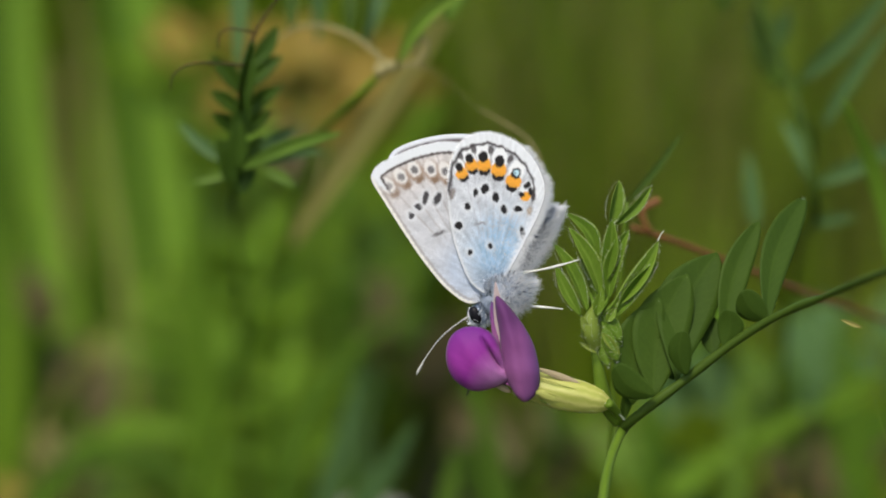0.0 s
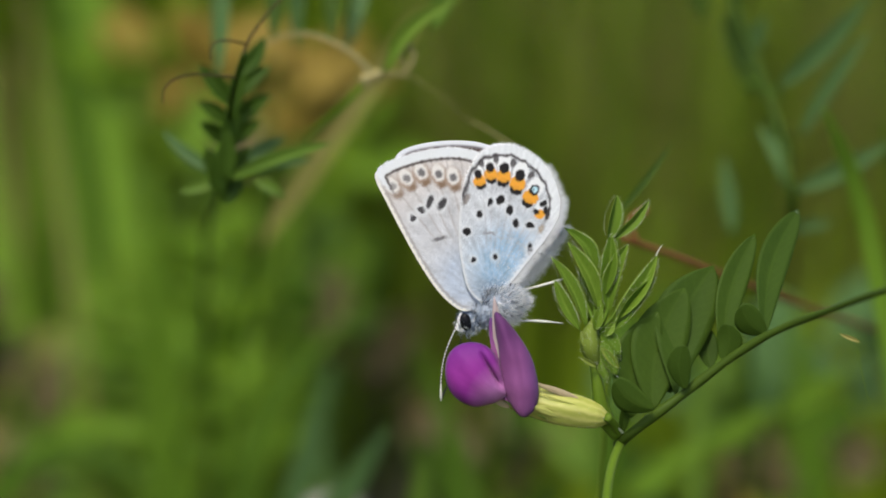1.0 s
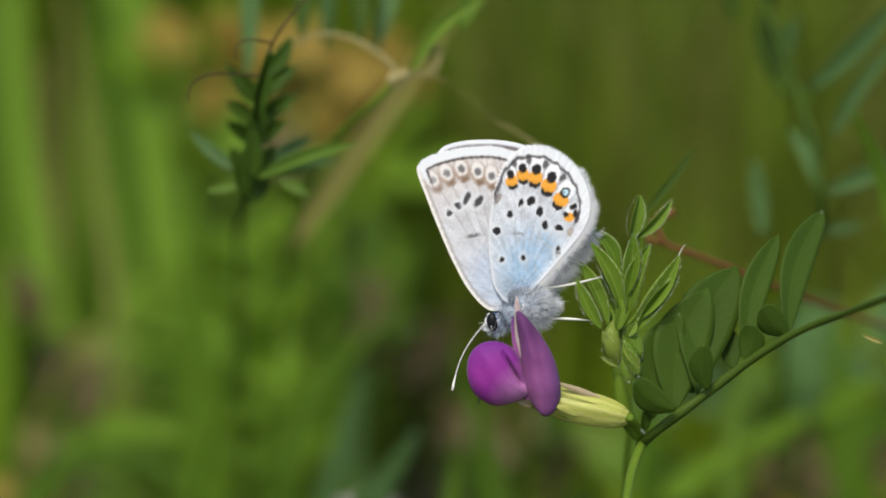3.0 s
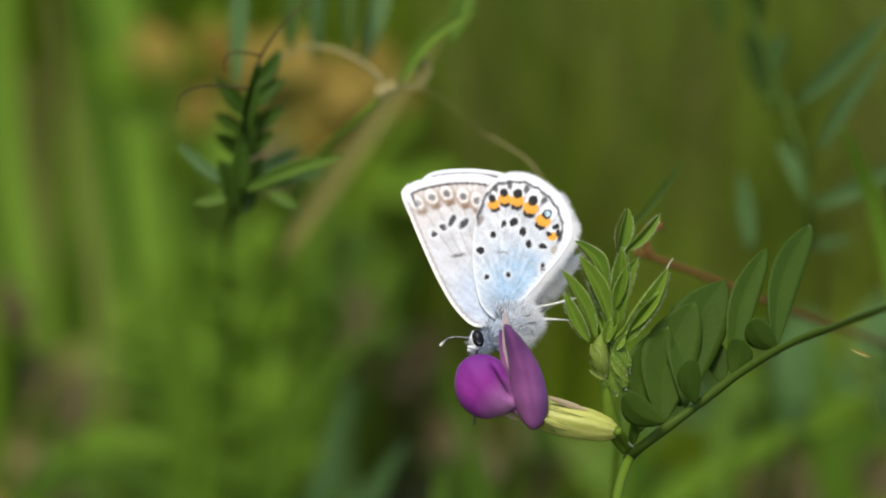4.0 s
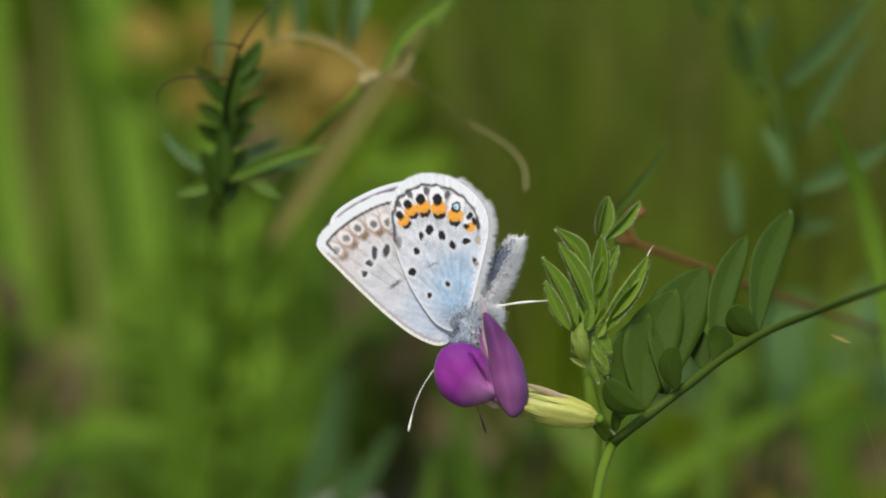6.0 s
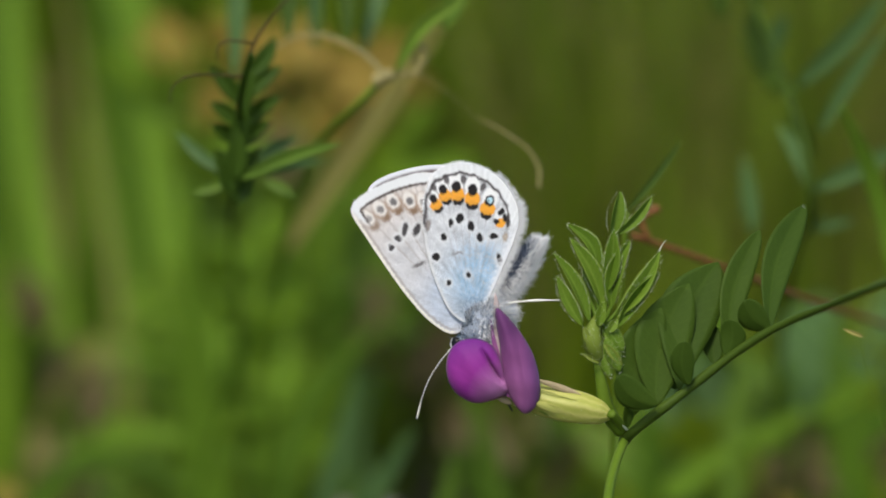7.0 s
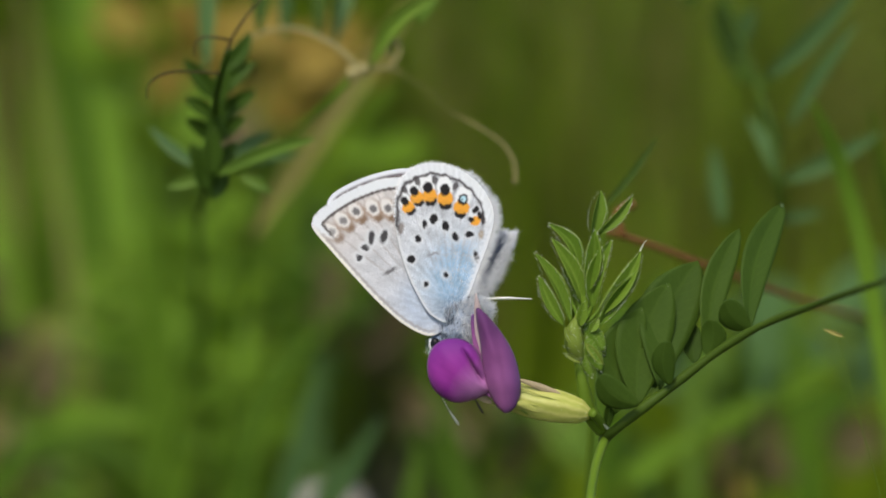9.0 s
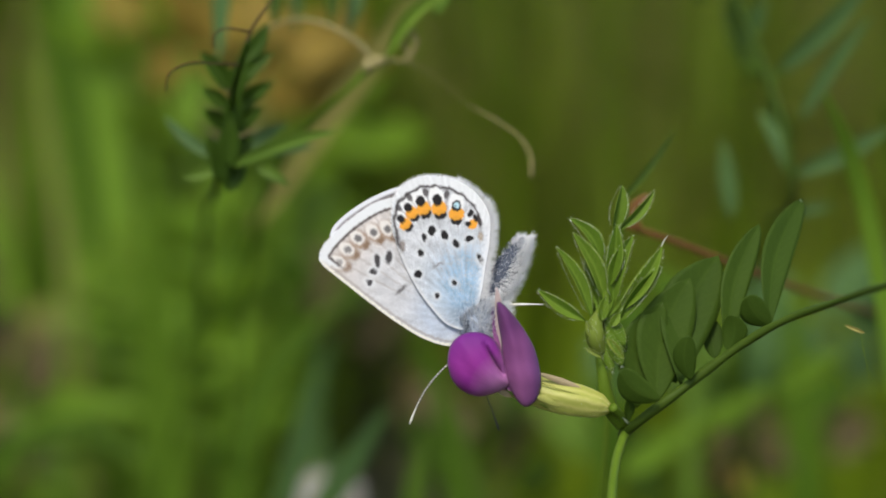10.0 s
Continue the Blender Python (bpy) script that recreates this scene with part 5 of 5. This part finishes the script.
def wing(name, ctrl, centre, colours, z, segs, rings, parent, label="", spin=0.0, flip=1.0, ragged=None):
    edge = closed_curve(ctrl, segs)
    c = np.array(centre)
    if ragged:
        r = np.random.RandomState(segs)
        out = (edge - c) / np.hypot(*(edge - c).T)[:, None]
        edge = edge + out * ((r.uniform(0.05, 1.0, segs) ** 1.3 - 0.5) * ragged(edge[:, 0], edge[:, 1]))[:, None]
    rr = (np.arange(rings + 1) / rings) ** 0.8
    xy = np.concatenate([[c], *(c + (edge - c) * q for q in rr[1:])])
    x, y = xy[:, 0], xy[:, 1]
    col = colours(x, y, closed_curve(ctrl, 960))
    ang = np.arctan2(x - 0.4, y - 1.0)
    bulge = 0.006 * np.sin(ang * 44) * np.clip(np.hypot(x, y) / 8, 0, 1) + 0.012 * (np.hypot(x - c[0], y - c[1])) ** 1.5 * -0.5
    a = radians(spin)
    X = x * math.cos(a) - y * math.sin(a)
    Y = x * math.sin(a) + y * math.cos(a)
    verts = np.stack([X, Y, flip * bulge], 1) * MM
    k = np.arange(segs)
    k2 = (k + 1) % segs
    faces = [(0, 1 + i, 1 + j) for i, j in zip(k.tolist(), k2.tolist())]
    for r_ in range(rings - 1):
        b0 = 1 + r_ * segs
        faces += list(zip((b0 + k).tolist(), (b0 + segs + k).tolist(), (b0 + segs + k2).tolist(), (b0 + k2).tolist()))
    ob = mesh_part(name, verts.tolist(), faces, M_WING, None, label)
    at = ob.data.color_attributes.new("scales", "FLOAT_COLOR", "POINT")
    at.data.foreach_set("color", np.concatenate([col, np.ones((len(col), 1))], 1).astype(np.float32).ravel())
    so = ob.modifiers.new("thickness", "SOLIDIFY")
    so.thickness, so.offset = 0.05 * MM, -1.0
    ob.parent = parent
    ob.location = (0, 0, z * MM)
    return ob, edge


hindwing, hind_edge = wing("hindwing", HIND_EDGE, (0.2, 7.0), hind_colours, 0.0, 760, 90, butterfly, "silvery hindwing with orange crescents and black spots",
                           ragged=lambda x, y: np.where((x > 2.0) & (y > 2.0), np.interp(y, [2.0, 5.0, 9.0, 12.0], [0.10, 0.14, 0.10, 0.08]), np.where(y > 9.5, 0.10, 0.02)))
forewing, fore_edge = wing("forewing", FORE_EDGE, (-4.6, 7.5), fore_colours, -0.35, 640, 85, butterfly, "grey-white forewing with black spots and brown rings",
                           ragged=lambda x, y: np.where(y > 9.8, 0.10, 0.02))
hind_far, _ = wing("hindwing", HIND_EDGE, (0.2, 7.0), inner_colours, -1.1, 240, 40, butterfly, "silvery hindwing", spin=1.2, flip=-1.0)
fore_far, _ = wing("forewing", FORE_EDGE, (-4.6, 7.5), inner_colours, -0.75, 240, 60, butterfly, "grey-white forewing", spin=-8.6, flip=-1.0)

# hair fringe along the outer margins
def fringe(edge, wing_ob, keep, count, length, seed):
    r = random.Random(seed)
    roots = []
    n = len(edge)
    while len(roots) < count:
        i = r.randrange(n)
        p = edge[i]
        if not keep(p):
            continue
        t = edge[(i + 1) % n] - edge[i - 1]
        nor = Vector((-t[1], t[0], 0)).normalized()
        if nor.dot(Vector((p[0], p[1] - 6.0, 0))) < 0:
            nor = -nor
        q = Vector((p[0], p[1], -0.16)) - nor * 0.15
        roots.append((q * MM, nor))
    v, f = hairs(roots, length, 0.014, 0.34, r)
    ob = mesh_part("fringe", v, f, M_HAIR, None, "white hair fringe", smooth=False)
    ob.parent = wing_ob
    return ob


fringe(hind_edge, hindwing, lambda p: p[1] > 9.5 and p[0] < 3.2, 1300, 0.42, 1)
fringe(hind_edge, hindwing, lambda p: p[0] > 2.6 and p[1] > 8.0, 800, 0.75, 4)
fringe(hind_edge, hindwing, lambda p: p[0] > 1.9 and 2.2 < p[1] < 10.5, 2200, 1.0, 2)
fringe(fore_edge, forewing, lambda p: p[1] > 10.2, 800, 0.32, 3)


# body: thorax, head with eyes and palps, abdomen; all in the butterfly's own space
def body_tube(name, pts, radii, material, parent, label="", sides=20):
    pts = [Vector(p) for p in pts]
    verts, faces = [], []
    for i, p in enumerate(pts):
        d = (pts[min(i + 1, len(pts) - 1)] - pts[max(i - 1, 0)]).normalized()
        a = d.cross(Vector((0, 0, 1))).normalized()
        b_ = d.cross(a)
        for k in range(sides):
            w = 6.28318 * k / sides
            bump_ = 1 + 0.04 * math.sin(5 * w + 0.6 * i)
            verts.append((p + (a * math.cos(w) + b_ * math.sin(w)) * radii[i] * bump_) * MM)
    for i in range(len(pts) - 1):
        for k in range(sides):
            k2 = (k + 1) % sides
            faces.append((i * sides + k, i * sides + k2, (i + 1) * sides + k2, (i + 1) * sides + k))
    faces += [tuple(range(sides))[::-1], tuple((len(pts) - 1) * sides + k for k in range(sides))]
    ob = mesh_part(name, verts, faces, material, None, label)
    ob.parent = parent
    return ob, verts


def finer(pts, radii, n=26):
    t, u = np.linspace(0, 1, len(pts)), np.linspace(0, 1, n)
    return list(zip(*(np.interp(u, t, [p[k] for p in pts]).tolist() for k in range(3)))), np.interp(u, t, radii).tolist()


def furry(name, verts, material, parent, count, length, lie, centre, seed, keep=None, spread=0.40, radius=0.018, label=""):
    r = random.Random(seed)
    roots = []
    c = Vector(centre) * MM
    while len(roots) < count:
        v = Vector(r.choice(verts)) + Vector((r.uniform(-1, 1), r.uniform(-1, 1), r.uniform(-1, 1))) * 0.25 * MM
        if keep and not keep(v / MM):
            continue
        o = v - c
        along = Vector(lie)
        o = (o - along * o.dot(along)).normalized()
        roots.append((v, o * 0.55 + along * 0.8))
    v, f = hairs(roots, length, radius, spread, r)
    ob = mesh_part(name, v, f, material, None, label, smooth=False)
    ob.parent = parent
    return ob


thorax, tv = body_tube("thorax", *finer([(2.9, 1.6, -1.3), (2.5, 1.0, -1.3), (1.7, 0.1, -1.3), (0.9, -0.8, -1.3), (0.2, -1.5, -1.3), (-0.1, -1.8, -1.3)], [1.0, 1.55, 1.75, 1.6, 1.2, 0.8]), M_SKIN, butterfly, "grey-blue furry thorax")
furry("fur", tv, M_GREYFUR, thorax, 3000, 0.6, (0.55, 0.75, 0.1), (1.4, -0.2, -1.3), 21, label="grey hairs")
furry("fur", tv, M_HAIR, thorax, 3000, 0.95, (0.6, -0.1, 0.3), (1.4, -0.2, -1.3), 22, lambda v: v.x > 1.2, label="white hairs")
furry("fur", tv, M_DARKFUR, thorax, 1000, 0.5, (0.4, 0.7, 0.4), (1.4, -0.2, -1.3), 23, label="slate hairs")
furry("tuft", tv, M_HAIR, thorax, 260, 0.8, (0.5, 0.5, 0.5), (1.4, -0.2, -1.3), 24, None, 0.5, 0.035, "white hair tufts")
furry("tuft", tv, M_DARKFUR, thorax, 420, 0.6, (0.4, 0.6, 0.5), (1.4, -0.2, -1.3), 25, None, 0.5, 0.04, "dark hair tufts")


def root_fur(material, count, length, seed, label):
    """Hairs that cover the joint of the near hindwing."""
    r = random.Random(seed)
    roots = []
    for k in range(count):
        a, q = r.uniform(0, 6.283), math.sqrt(r.random())
        roots.append((Vector((1.3 + 1.5 * q * math.cos(a), 0.4 + 1.0 * q * math.sin(a), 0.06)) * MM, (0.25 + 0.25 * math.cos(a), 0.85, 0.25)))
    v, f = hairs(roots, length, 0.018, 0.35, r)
    ob = mesh_part("fur", v, f, material, None, label, smooth=False)
    ob.parent = thorax


root_fur(M_GREYFUR, 420, 0.75, 26, "grey hairs")
root_fur(M_DARKFUR, 420, 0.6, 27, "slate hairs")
root_fur(M_HAIR, 200, 0.8, 28, "white hairs")
head, hv = body_tube("head", [(0.0, -1.5, -1.3), (-0.35, -1.9, -1.3), (-0.75, -2.4, -1.3), (-1.0, -2.8, -1.3), (-1.15, -3.0, -1.3)], [0.75, 1.0, 1.0, 0.75, 0.35], M_HEAD, butterfly, "slate-blue furry head", 16)
furry("fur", hv, M_GREYFUR, head, 420, 0.45, (-0.3, -0.6, 0.3), (-0.6, -2.2, -1.3), 31, lambda v: v.x > -0.62 or v.z < -1.6)
furry("fur", hv, M_HAIR, head, 160, 0.5, (-0.5, -0.7, 0.2), (-0.6, -2.2, -1.3), 32, lambda v: v.y < -2.35 or v.x > -0.45, label="white hairs")


def eye(z):
    verts, faces = [], []
    for i in range(9):
        th = math.pi * i / 8
        for k in range(16):
            ph = 2 * math.pi * k / 16
            p = Vector((0.54 * math.sin(th) * math.cos(ph), 0.84 * math.sin(th) * math.sin(ph), 0.36 * math.cos(th)))
            p.rotate(Euler((0, 0, radians(28))))
            verts.append((p + Vector((-0.95, -2.2, z))) * MM)
    for i in range(8):
        for k in range(16):
            k2 = (k + 1) % 16
            faces.append((i * 16 + k, i * 16 + k2, (i + 1) * 16 + k2, (i + 1) * 16 + k))
    ob = mesh_part("eye", verts, faces, M_EYE, None, "glossy black eye")
    ob.parent = head


furry("fur", hv, M_DARKFUR, head, 300, 0.4, (-0.1, 0.5, 0.3), (-0.6, -2.2, -1.3), 33, lambda v: v.y > -2.3, label="slate hairs")
eye(-0.45)
eye(-2.1)
for z in (-0.85, -1.75):
    o, pv = body_tube("palp", [(-0.6, -2.6, z), (-1.1, -3.0, z), (-1.7, -3.1, z)], [0.34, 0.28, 0.08], M_HAIR, head, "white palp", 8)
    o, pv = body_tube("eye_rim", [(-1.5, -1.55, z + 0.15), (-1.55, -2.2, z + 0.2), (-1.25, -2.9, z + 0.2)], [0.12, 0.18, 0.14], M_HAIR, head, "white scales round the eye", 6)
o, pv = body_tube("proboscis", [(-0.9, -2.9, -1.3), (-0.3, -3.6, -1.0), (0.3, -4.4, -0.6)], [0.09, 0.07, 0.05], M_CLUB, head, "thin brown tongue", 6)


def limb(name, length, material, z, pivot, bow, r0, r1, label, club=0.0, bands=None):
    """A slender limb along its own x axis, placed at its joint."""
    n = 18
    sides = 7
    verts, faces = [], []
    for i in range(n + 1):
        s = i / n
        c = Vector((length * s, bow * math.sin(math.pi * s), 0))
        r_ = r0 + (r1 - r0) * s
        if club:
            r_ += club * max(0.0, 1 - abs(s - 0.93) / 0.12)
        else:
            r_ *= 1 + 0.25 * math.sin(12 * s)
        for k in range(sides):
            w = 6.28318 * k / sides
            verts.append((c + Vector((0, math.cos(w), math.sin(w))) * r_) * MM)
    for i in range(n):
        for k in range(sides):
            k2 = (k + 1) % sides
            faces.append((i * sides + k, i * sides + k2, (i + 1) * sides + k2, (i + 1) * sides + k))
    faces += [tuple(range(sides))[::-1], tuple(n * sides + k for k in range(sides))]
    ob = mesh_part(name, verts, faces, material, None, label)
    ob.parent = butterfly
    if bands:
        for k in range(bands):
            x0 = length * (0.1 + 0.72 * k / bands)
            v, f = [], []
            yb = bow * math.sin(math.pi * x0 / length)
            for e in (0, 1):
                for q in range(8):
                    w = 0.7854 * q
                    v.append(Vector((x0 + e * 0.09, yb + 0.078 * math.cos(w), 0.078 * math.sin(w))) * MM)
            f = [(q, (q + 1) % 8, 8 + (q + 1) % 8, 8 + q) for q in range(8)] + [tuple(range(8))[::-1], tuple(range(8, 16))]
            mesh_part("band", v, f, M_DARKLEG, None).parent = ob
    ob.location = Vector((*pivot, z)) * MM
    return ob


antenna = limb("antenna", 7.4, M_LEG, -0.75, (-1.5, -2.3), -0.6, 0.07, 0.055, "white antenna ringed with black", 0.07, 17)
antenna_far = limb("antenna", 7.3, M_DARKLEG, -1.9, (-1.0, -2.5), 0.3, 0.06, 0.05, "dark antenna", 0.07)
leg_low = limb("leg", 5.9, M_LEG, -1.2, (2.0, 0.0), 0.15, 0.16, 0.07, "slim white leg")
leg_high = limb("leg", 6.4, M_LEG, -0.9, (2.0, 1.0), -0.2, 0.15, 0.07, "slim white leg with dark bands", 0.0, 5)

AB_X = np.linspace(1.6, 9.5, 40)
AB_R = np.interp(AB_X, [1.6, 2.6, 4.5, 6.4, 8.0, 9.1, 9.5], [1.0, 1.25, 1.3, 1.12, 0.86, 0.55, 0.25]) * (1 + 0.035 * np.sin(AB_X * 6.0))
abdomen, av = body_tube("abdomen", [(x, 0, 0) for x in AB_X.tolist()], AB_R.tolist(), M_SLATE, butterfly, "slate-blue furry abdomen with white underside")
abdomen.location = (0, 0, -2.1 * MM)
furry("fur", av, M_HAIR, abdomen, 3400, 0.95, (0.75, -0.5, 0.1), (6, 0, 0), 41, lambda v: v.y < -0.25, label="white belly hairs")
furry("fur", av, M_GREYFUR, abdomen, 220, 0.36, (0.95, 0.05, 0.1), (6, 0, 0), 42, lambda v: v.y > -0.7)
furry("fur", av, M_DARKFUR, abdomen, 1300, 0.35, (0.95, 0.05, 0.1), (6, 0, 0), 43, lambda v: v.y > -0.5 and v.x < 9.3)
furry("flecks", av, M_HAIR, abdomen, 650, 0.30, (0.95, 0.05, 0.1), (6, 0, 0), 45, lambda v: v.z > 0.2, label="pale scale flecks")
furry("fur", av, M_HAIR, abdomen, 600, 0.5, (0.95, 0.1, 0.0), (6, 0, 0), 44, lambda v: v.x > 8.4, label="white tail tuft")


# ---- what moves ----
# seconds, wing base right and up in mm, turn, tilt back, tilt aside, forewing, abdomen, antennae, near antenna out of plane (degrees)
BUTTERFLY_ROWS = [
    (0, 3.80, -3.80, -3.9, 5.8, -14.2, 1.2, 54.4, -128.7, -95.0, 0.0),
    (0.5, 3.45, -4.02, -7.2, 4.0, -7.7, 7.4, 54.9, -112.0, -93.8, 0.0),
    (1, 3.56, -3.34, -13.7, 5.6, 0.6, 5.2, 55.4, -89.0, -92.6, 0.0),
    (1.5, 3.58, -3.44, -16.6, 2.5, 0.7, 8.0, 56.5, -94.0, -84.6, 0.0),
    (2, 3.75, -4.05, -12.8, -2.4, -8.8, 7.2, 57.7, -103.9, -76.5, 0.0),
    (2.5, 3.91, -3.79, -13.5, 2.7, -19.6, 5.3, 58.8, -66.0, -68.5, 0.0),
    (2.7, 4.03, -3.64, -14.4, 4.2, -18.4, 4.4, 56.4, -80.0, -77.2, 10.0),
    (3.8, 3.57, -3.21, -18.9, -13.3, -1.0, 1.0, 56.9, -116.0, -90.0, 58.0),
    (4, 3.80, -3.60, -15.1, -19.6, -5.7, 1.0, 57.0, -122.0, -77.0, 58.0),
    (4.5, 3.17, -4.16, -1.7, -22.6, -2.3, 2.7, 45.2, -118.0, -66.6, 52.0),
    (5, 2.13, -6.23, 19.0, -18.7, -3.1, 2.1, 36.1, -136.0, -98.0, 52.0),
    (5.2, 2.12, -6.30, 20.7, -16.2, -4.0, 1.1, 38.6, -132.0, -99.5, 45.0),
    (6.3, 1.79, -5.56, 4.2, 2.9, -12.9, 0.4, 47.9, -111.7, -70.0, 8.0),
    (6.5, 1.80, -5.48, 1.9, 3.4, -11.9, -0.8, 48.9, -82.0, -78.0, 0.0),
    (7, 1.94, -5.40, -0.5, 1.9, -15.9, -0.8, 49.8, -117.0, -50.0, 0.0),
    (7.5, 1.91, -5.60, 0.0, 3.5, -17.8, 0.0, 50.8, -124.4, -47.0, 0.0),
    (8, 1.90, -5.40, -3.9, 3.6, -18.7, 0.1, 50.6, -124.6, -47.0, 0.0),
    (8.5, 1.84, -5.43, -4.7, 2.7, -14.4, -0.5, 50.3, -124.7, -47.0, 0.0),
    (9, 1.81, -5.41, 3.2, 1.5, 2.1, 2.1, 50.1, -74.0, -58.0, 0.0),
    (9.5, 1.77, -6.55, 16.8, -3.3, -5.0, 2.7, 39.2, -133.0, -78.0, 0.0),
    (10, 1.47, -6.57, 14.9, -5.0, -12.3, 2.0, 42.2, -140.0, -79.3, 0.0),
]
# seconds, then joint x, y in mm and angle of the lower and of the upper leg
LEG_ROWS = [
    (0, 0.9, -1.4, 3.2, 1.9, 1.7, 16.1),
    (0.5, 1.4, -1.5, 7.7, 1.8, 1.4, 21.8),
    (1, 1.9, -1.6, 12.2, 1.7, 1.1, 27.6),
    (1.5, 1.8, -1.4, 12.5, 1.7, 1.3, 28.1),
    (2, 1.8, -1.2, 12.8, 1.7, 1.6, 28.7),
    (2.5, 2.0, -1.3, 12.7, 1.8, 1.6, 27.1),
    (2.7, 2.2, -1.3, 13.8, 1.6, 1.7, 25.9),
    (3.8, 0.7, 0.0, 21.0, 1.7, 1.4, 32.9),
    (4, 0.8, 0.2, 16.1, 1.8, 1.5, 28.4),
    (4.5, 1.0, 0.6, 3.9, 2.2, 1.6, 17.3),
    (5, 2.6, 0.9, -9.1, 2.0, 1.0, 32.0),
    (5.2, 2.7, 1.0, -12.1, 2.0, 1.0, 34.0),
    (6.3, 2.6, 1.4, 2.5, 2.0, 1.0, 45.0),
    (6.5, 2.4, 1.3, 4.2, 2.0, 1.0, 45.3),
    (7, 2.3, 1.4, 5.2, 2.0, 1.0, 46.2),
    (7.5, 2.1, 1.5, 6.2, 2.0, 1.0, 47.0),
    (8, 2.2, 1.4, 10.2, 2.0, 1.0, 46.7),
    (8.5, 2.4, 1.3, 14.2, 2.0, 1.0, 46.3),
    (9, 1.9, 1.6, -2.0, 2.0, 1.0, 46.0),
    (9.5, 1.4, 1.5, -11.4, 2.0, 1.0, 35.0),
    (10, 1.4, 1.4, -11.0, 2.0, 1.0, 38.0),
]

# seconds, sway of the flower on its stalk right and up in mm
FLOWER_ROWS = [(0, 0.00, 0.00), (0.5, -0.04, 0.00), (1, -0.06, -0.10), (1.5, -0.08, -0.11), (2, -0.02, -0.14), (2.5, -0.03, -0.16), (2.7, -0.03, -0.11), (3.8, 0.01, -0.05), (4, -0.04, -0.07), (4.5, -0.09, 0.00), (5, -0.19, -0.11), (5.2, -0.22, -0.10), (6.3, -0.17, 0.00), (6.5, -0.10, -0.09), (7, -0.18, -0.05), (7.5, -0.20, -0.15), (8, -0.28, -0.06), (8.5, -0.27, -0.16), (9, -0.27, -0.04), (9.5, -0.38, 0.06), (10, -0.34, -0.02)]
# seconds, degrees by which the loose young leaflet swings out
LEAFLET_ROWS = [(0, 0), (9.1, 0), (9.2, 15), (9.4, 25), (9.6, 30), (10, 30)]


def motions():
    rows, fw, ff, ab, a1, a2, l1, l2 = [], [], [], [], [], [], [], []
    for t, x, y, ang, ta, tb, phi, abd, an1, an2, an3 in BUTTERFLY_ROWS:
        tilt = Vector((radians(ta), radians(tb), 0))
        q = Matrix.Rotation(tilt.length, 4, tilt.normalized()) if tilt.length > 1e-6 else Matrix()
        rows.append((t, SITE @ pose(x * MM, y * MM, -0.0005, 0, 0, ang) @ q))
        fw.append((t, pose(0, 0, -0.35 * MM, 0, 0, phi)))
        ff.append((t, pose(0, 0.25 * MM, -0.75 * MM, 0, 0, phi)))
        ab.append((t, pose(0, 0, -2.1 * MM, 0, 0, abd)))
        a1.append((t, pose(-1.5 * MM, -2.3 * MM, -0.75 * MM, 0, 0, an1) @ pose(0, 0, 0, 0, -an3, 0)))
        a2.append((t, pose(-1.0 * MM, -2.5 * MM, -1.9 * MM, 0, 0, an2)))
    for t, x1, y1, lo, x2, y2, hi in LEG_ROWS:
        l1.append((t, pose(x1 * MM, y1 * MM, -1.2 * MM, 0, 0, lo)))
        l2.append((t, pose(x2 * MM, y2 * MM, (-0.9 if t < 4.8 else -3.4) * MM, 0, 0, hi)))
    for ob, r_ in ((butterfly, rows), (forewing, fw), (fore_far, ff), (abdomen, ab), (antenna, a1), (antenna_far, a2), (leg_low, l1), (leg_high, l2)):
        walk(ob, r_)
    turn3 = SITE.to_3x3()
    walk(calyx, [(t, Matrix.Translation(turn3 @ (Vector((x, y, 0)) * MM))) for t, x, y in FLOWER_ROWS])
    walk(loose, [(t, Matrix.Translation(joint) @ Matrix.Rotation(radians(a), 4, VIEW) @ Matrix.Translation(-joint)) for t, a in LEAFLET_ROWS])


motions()
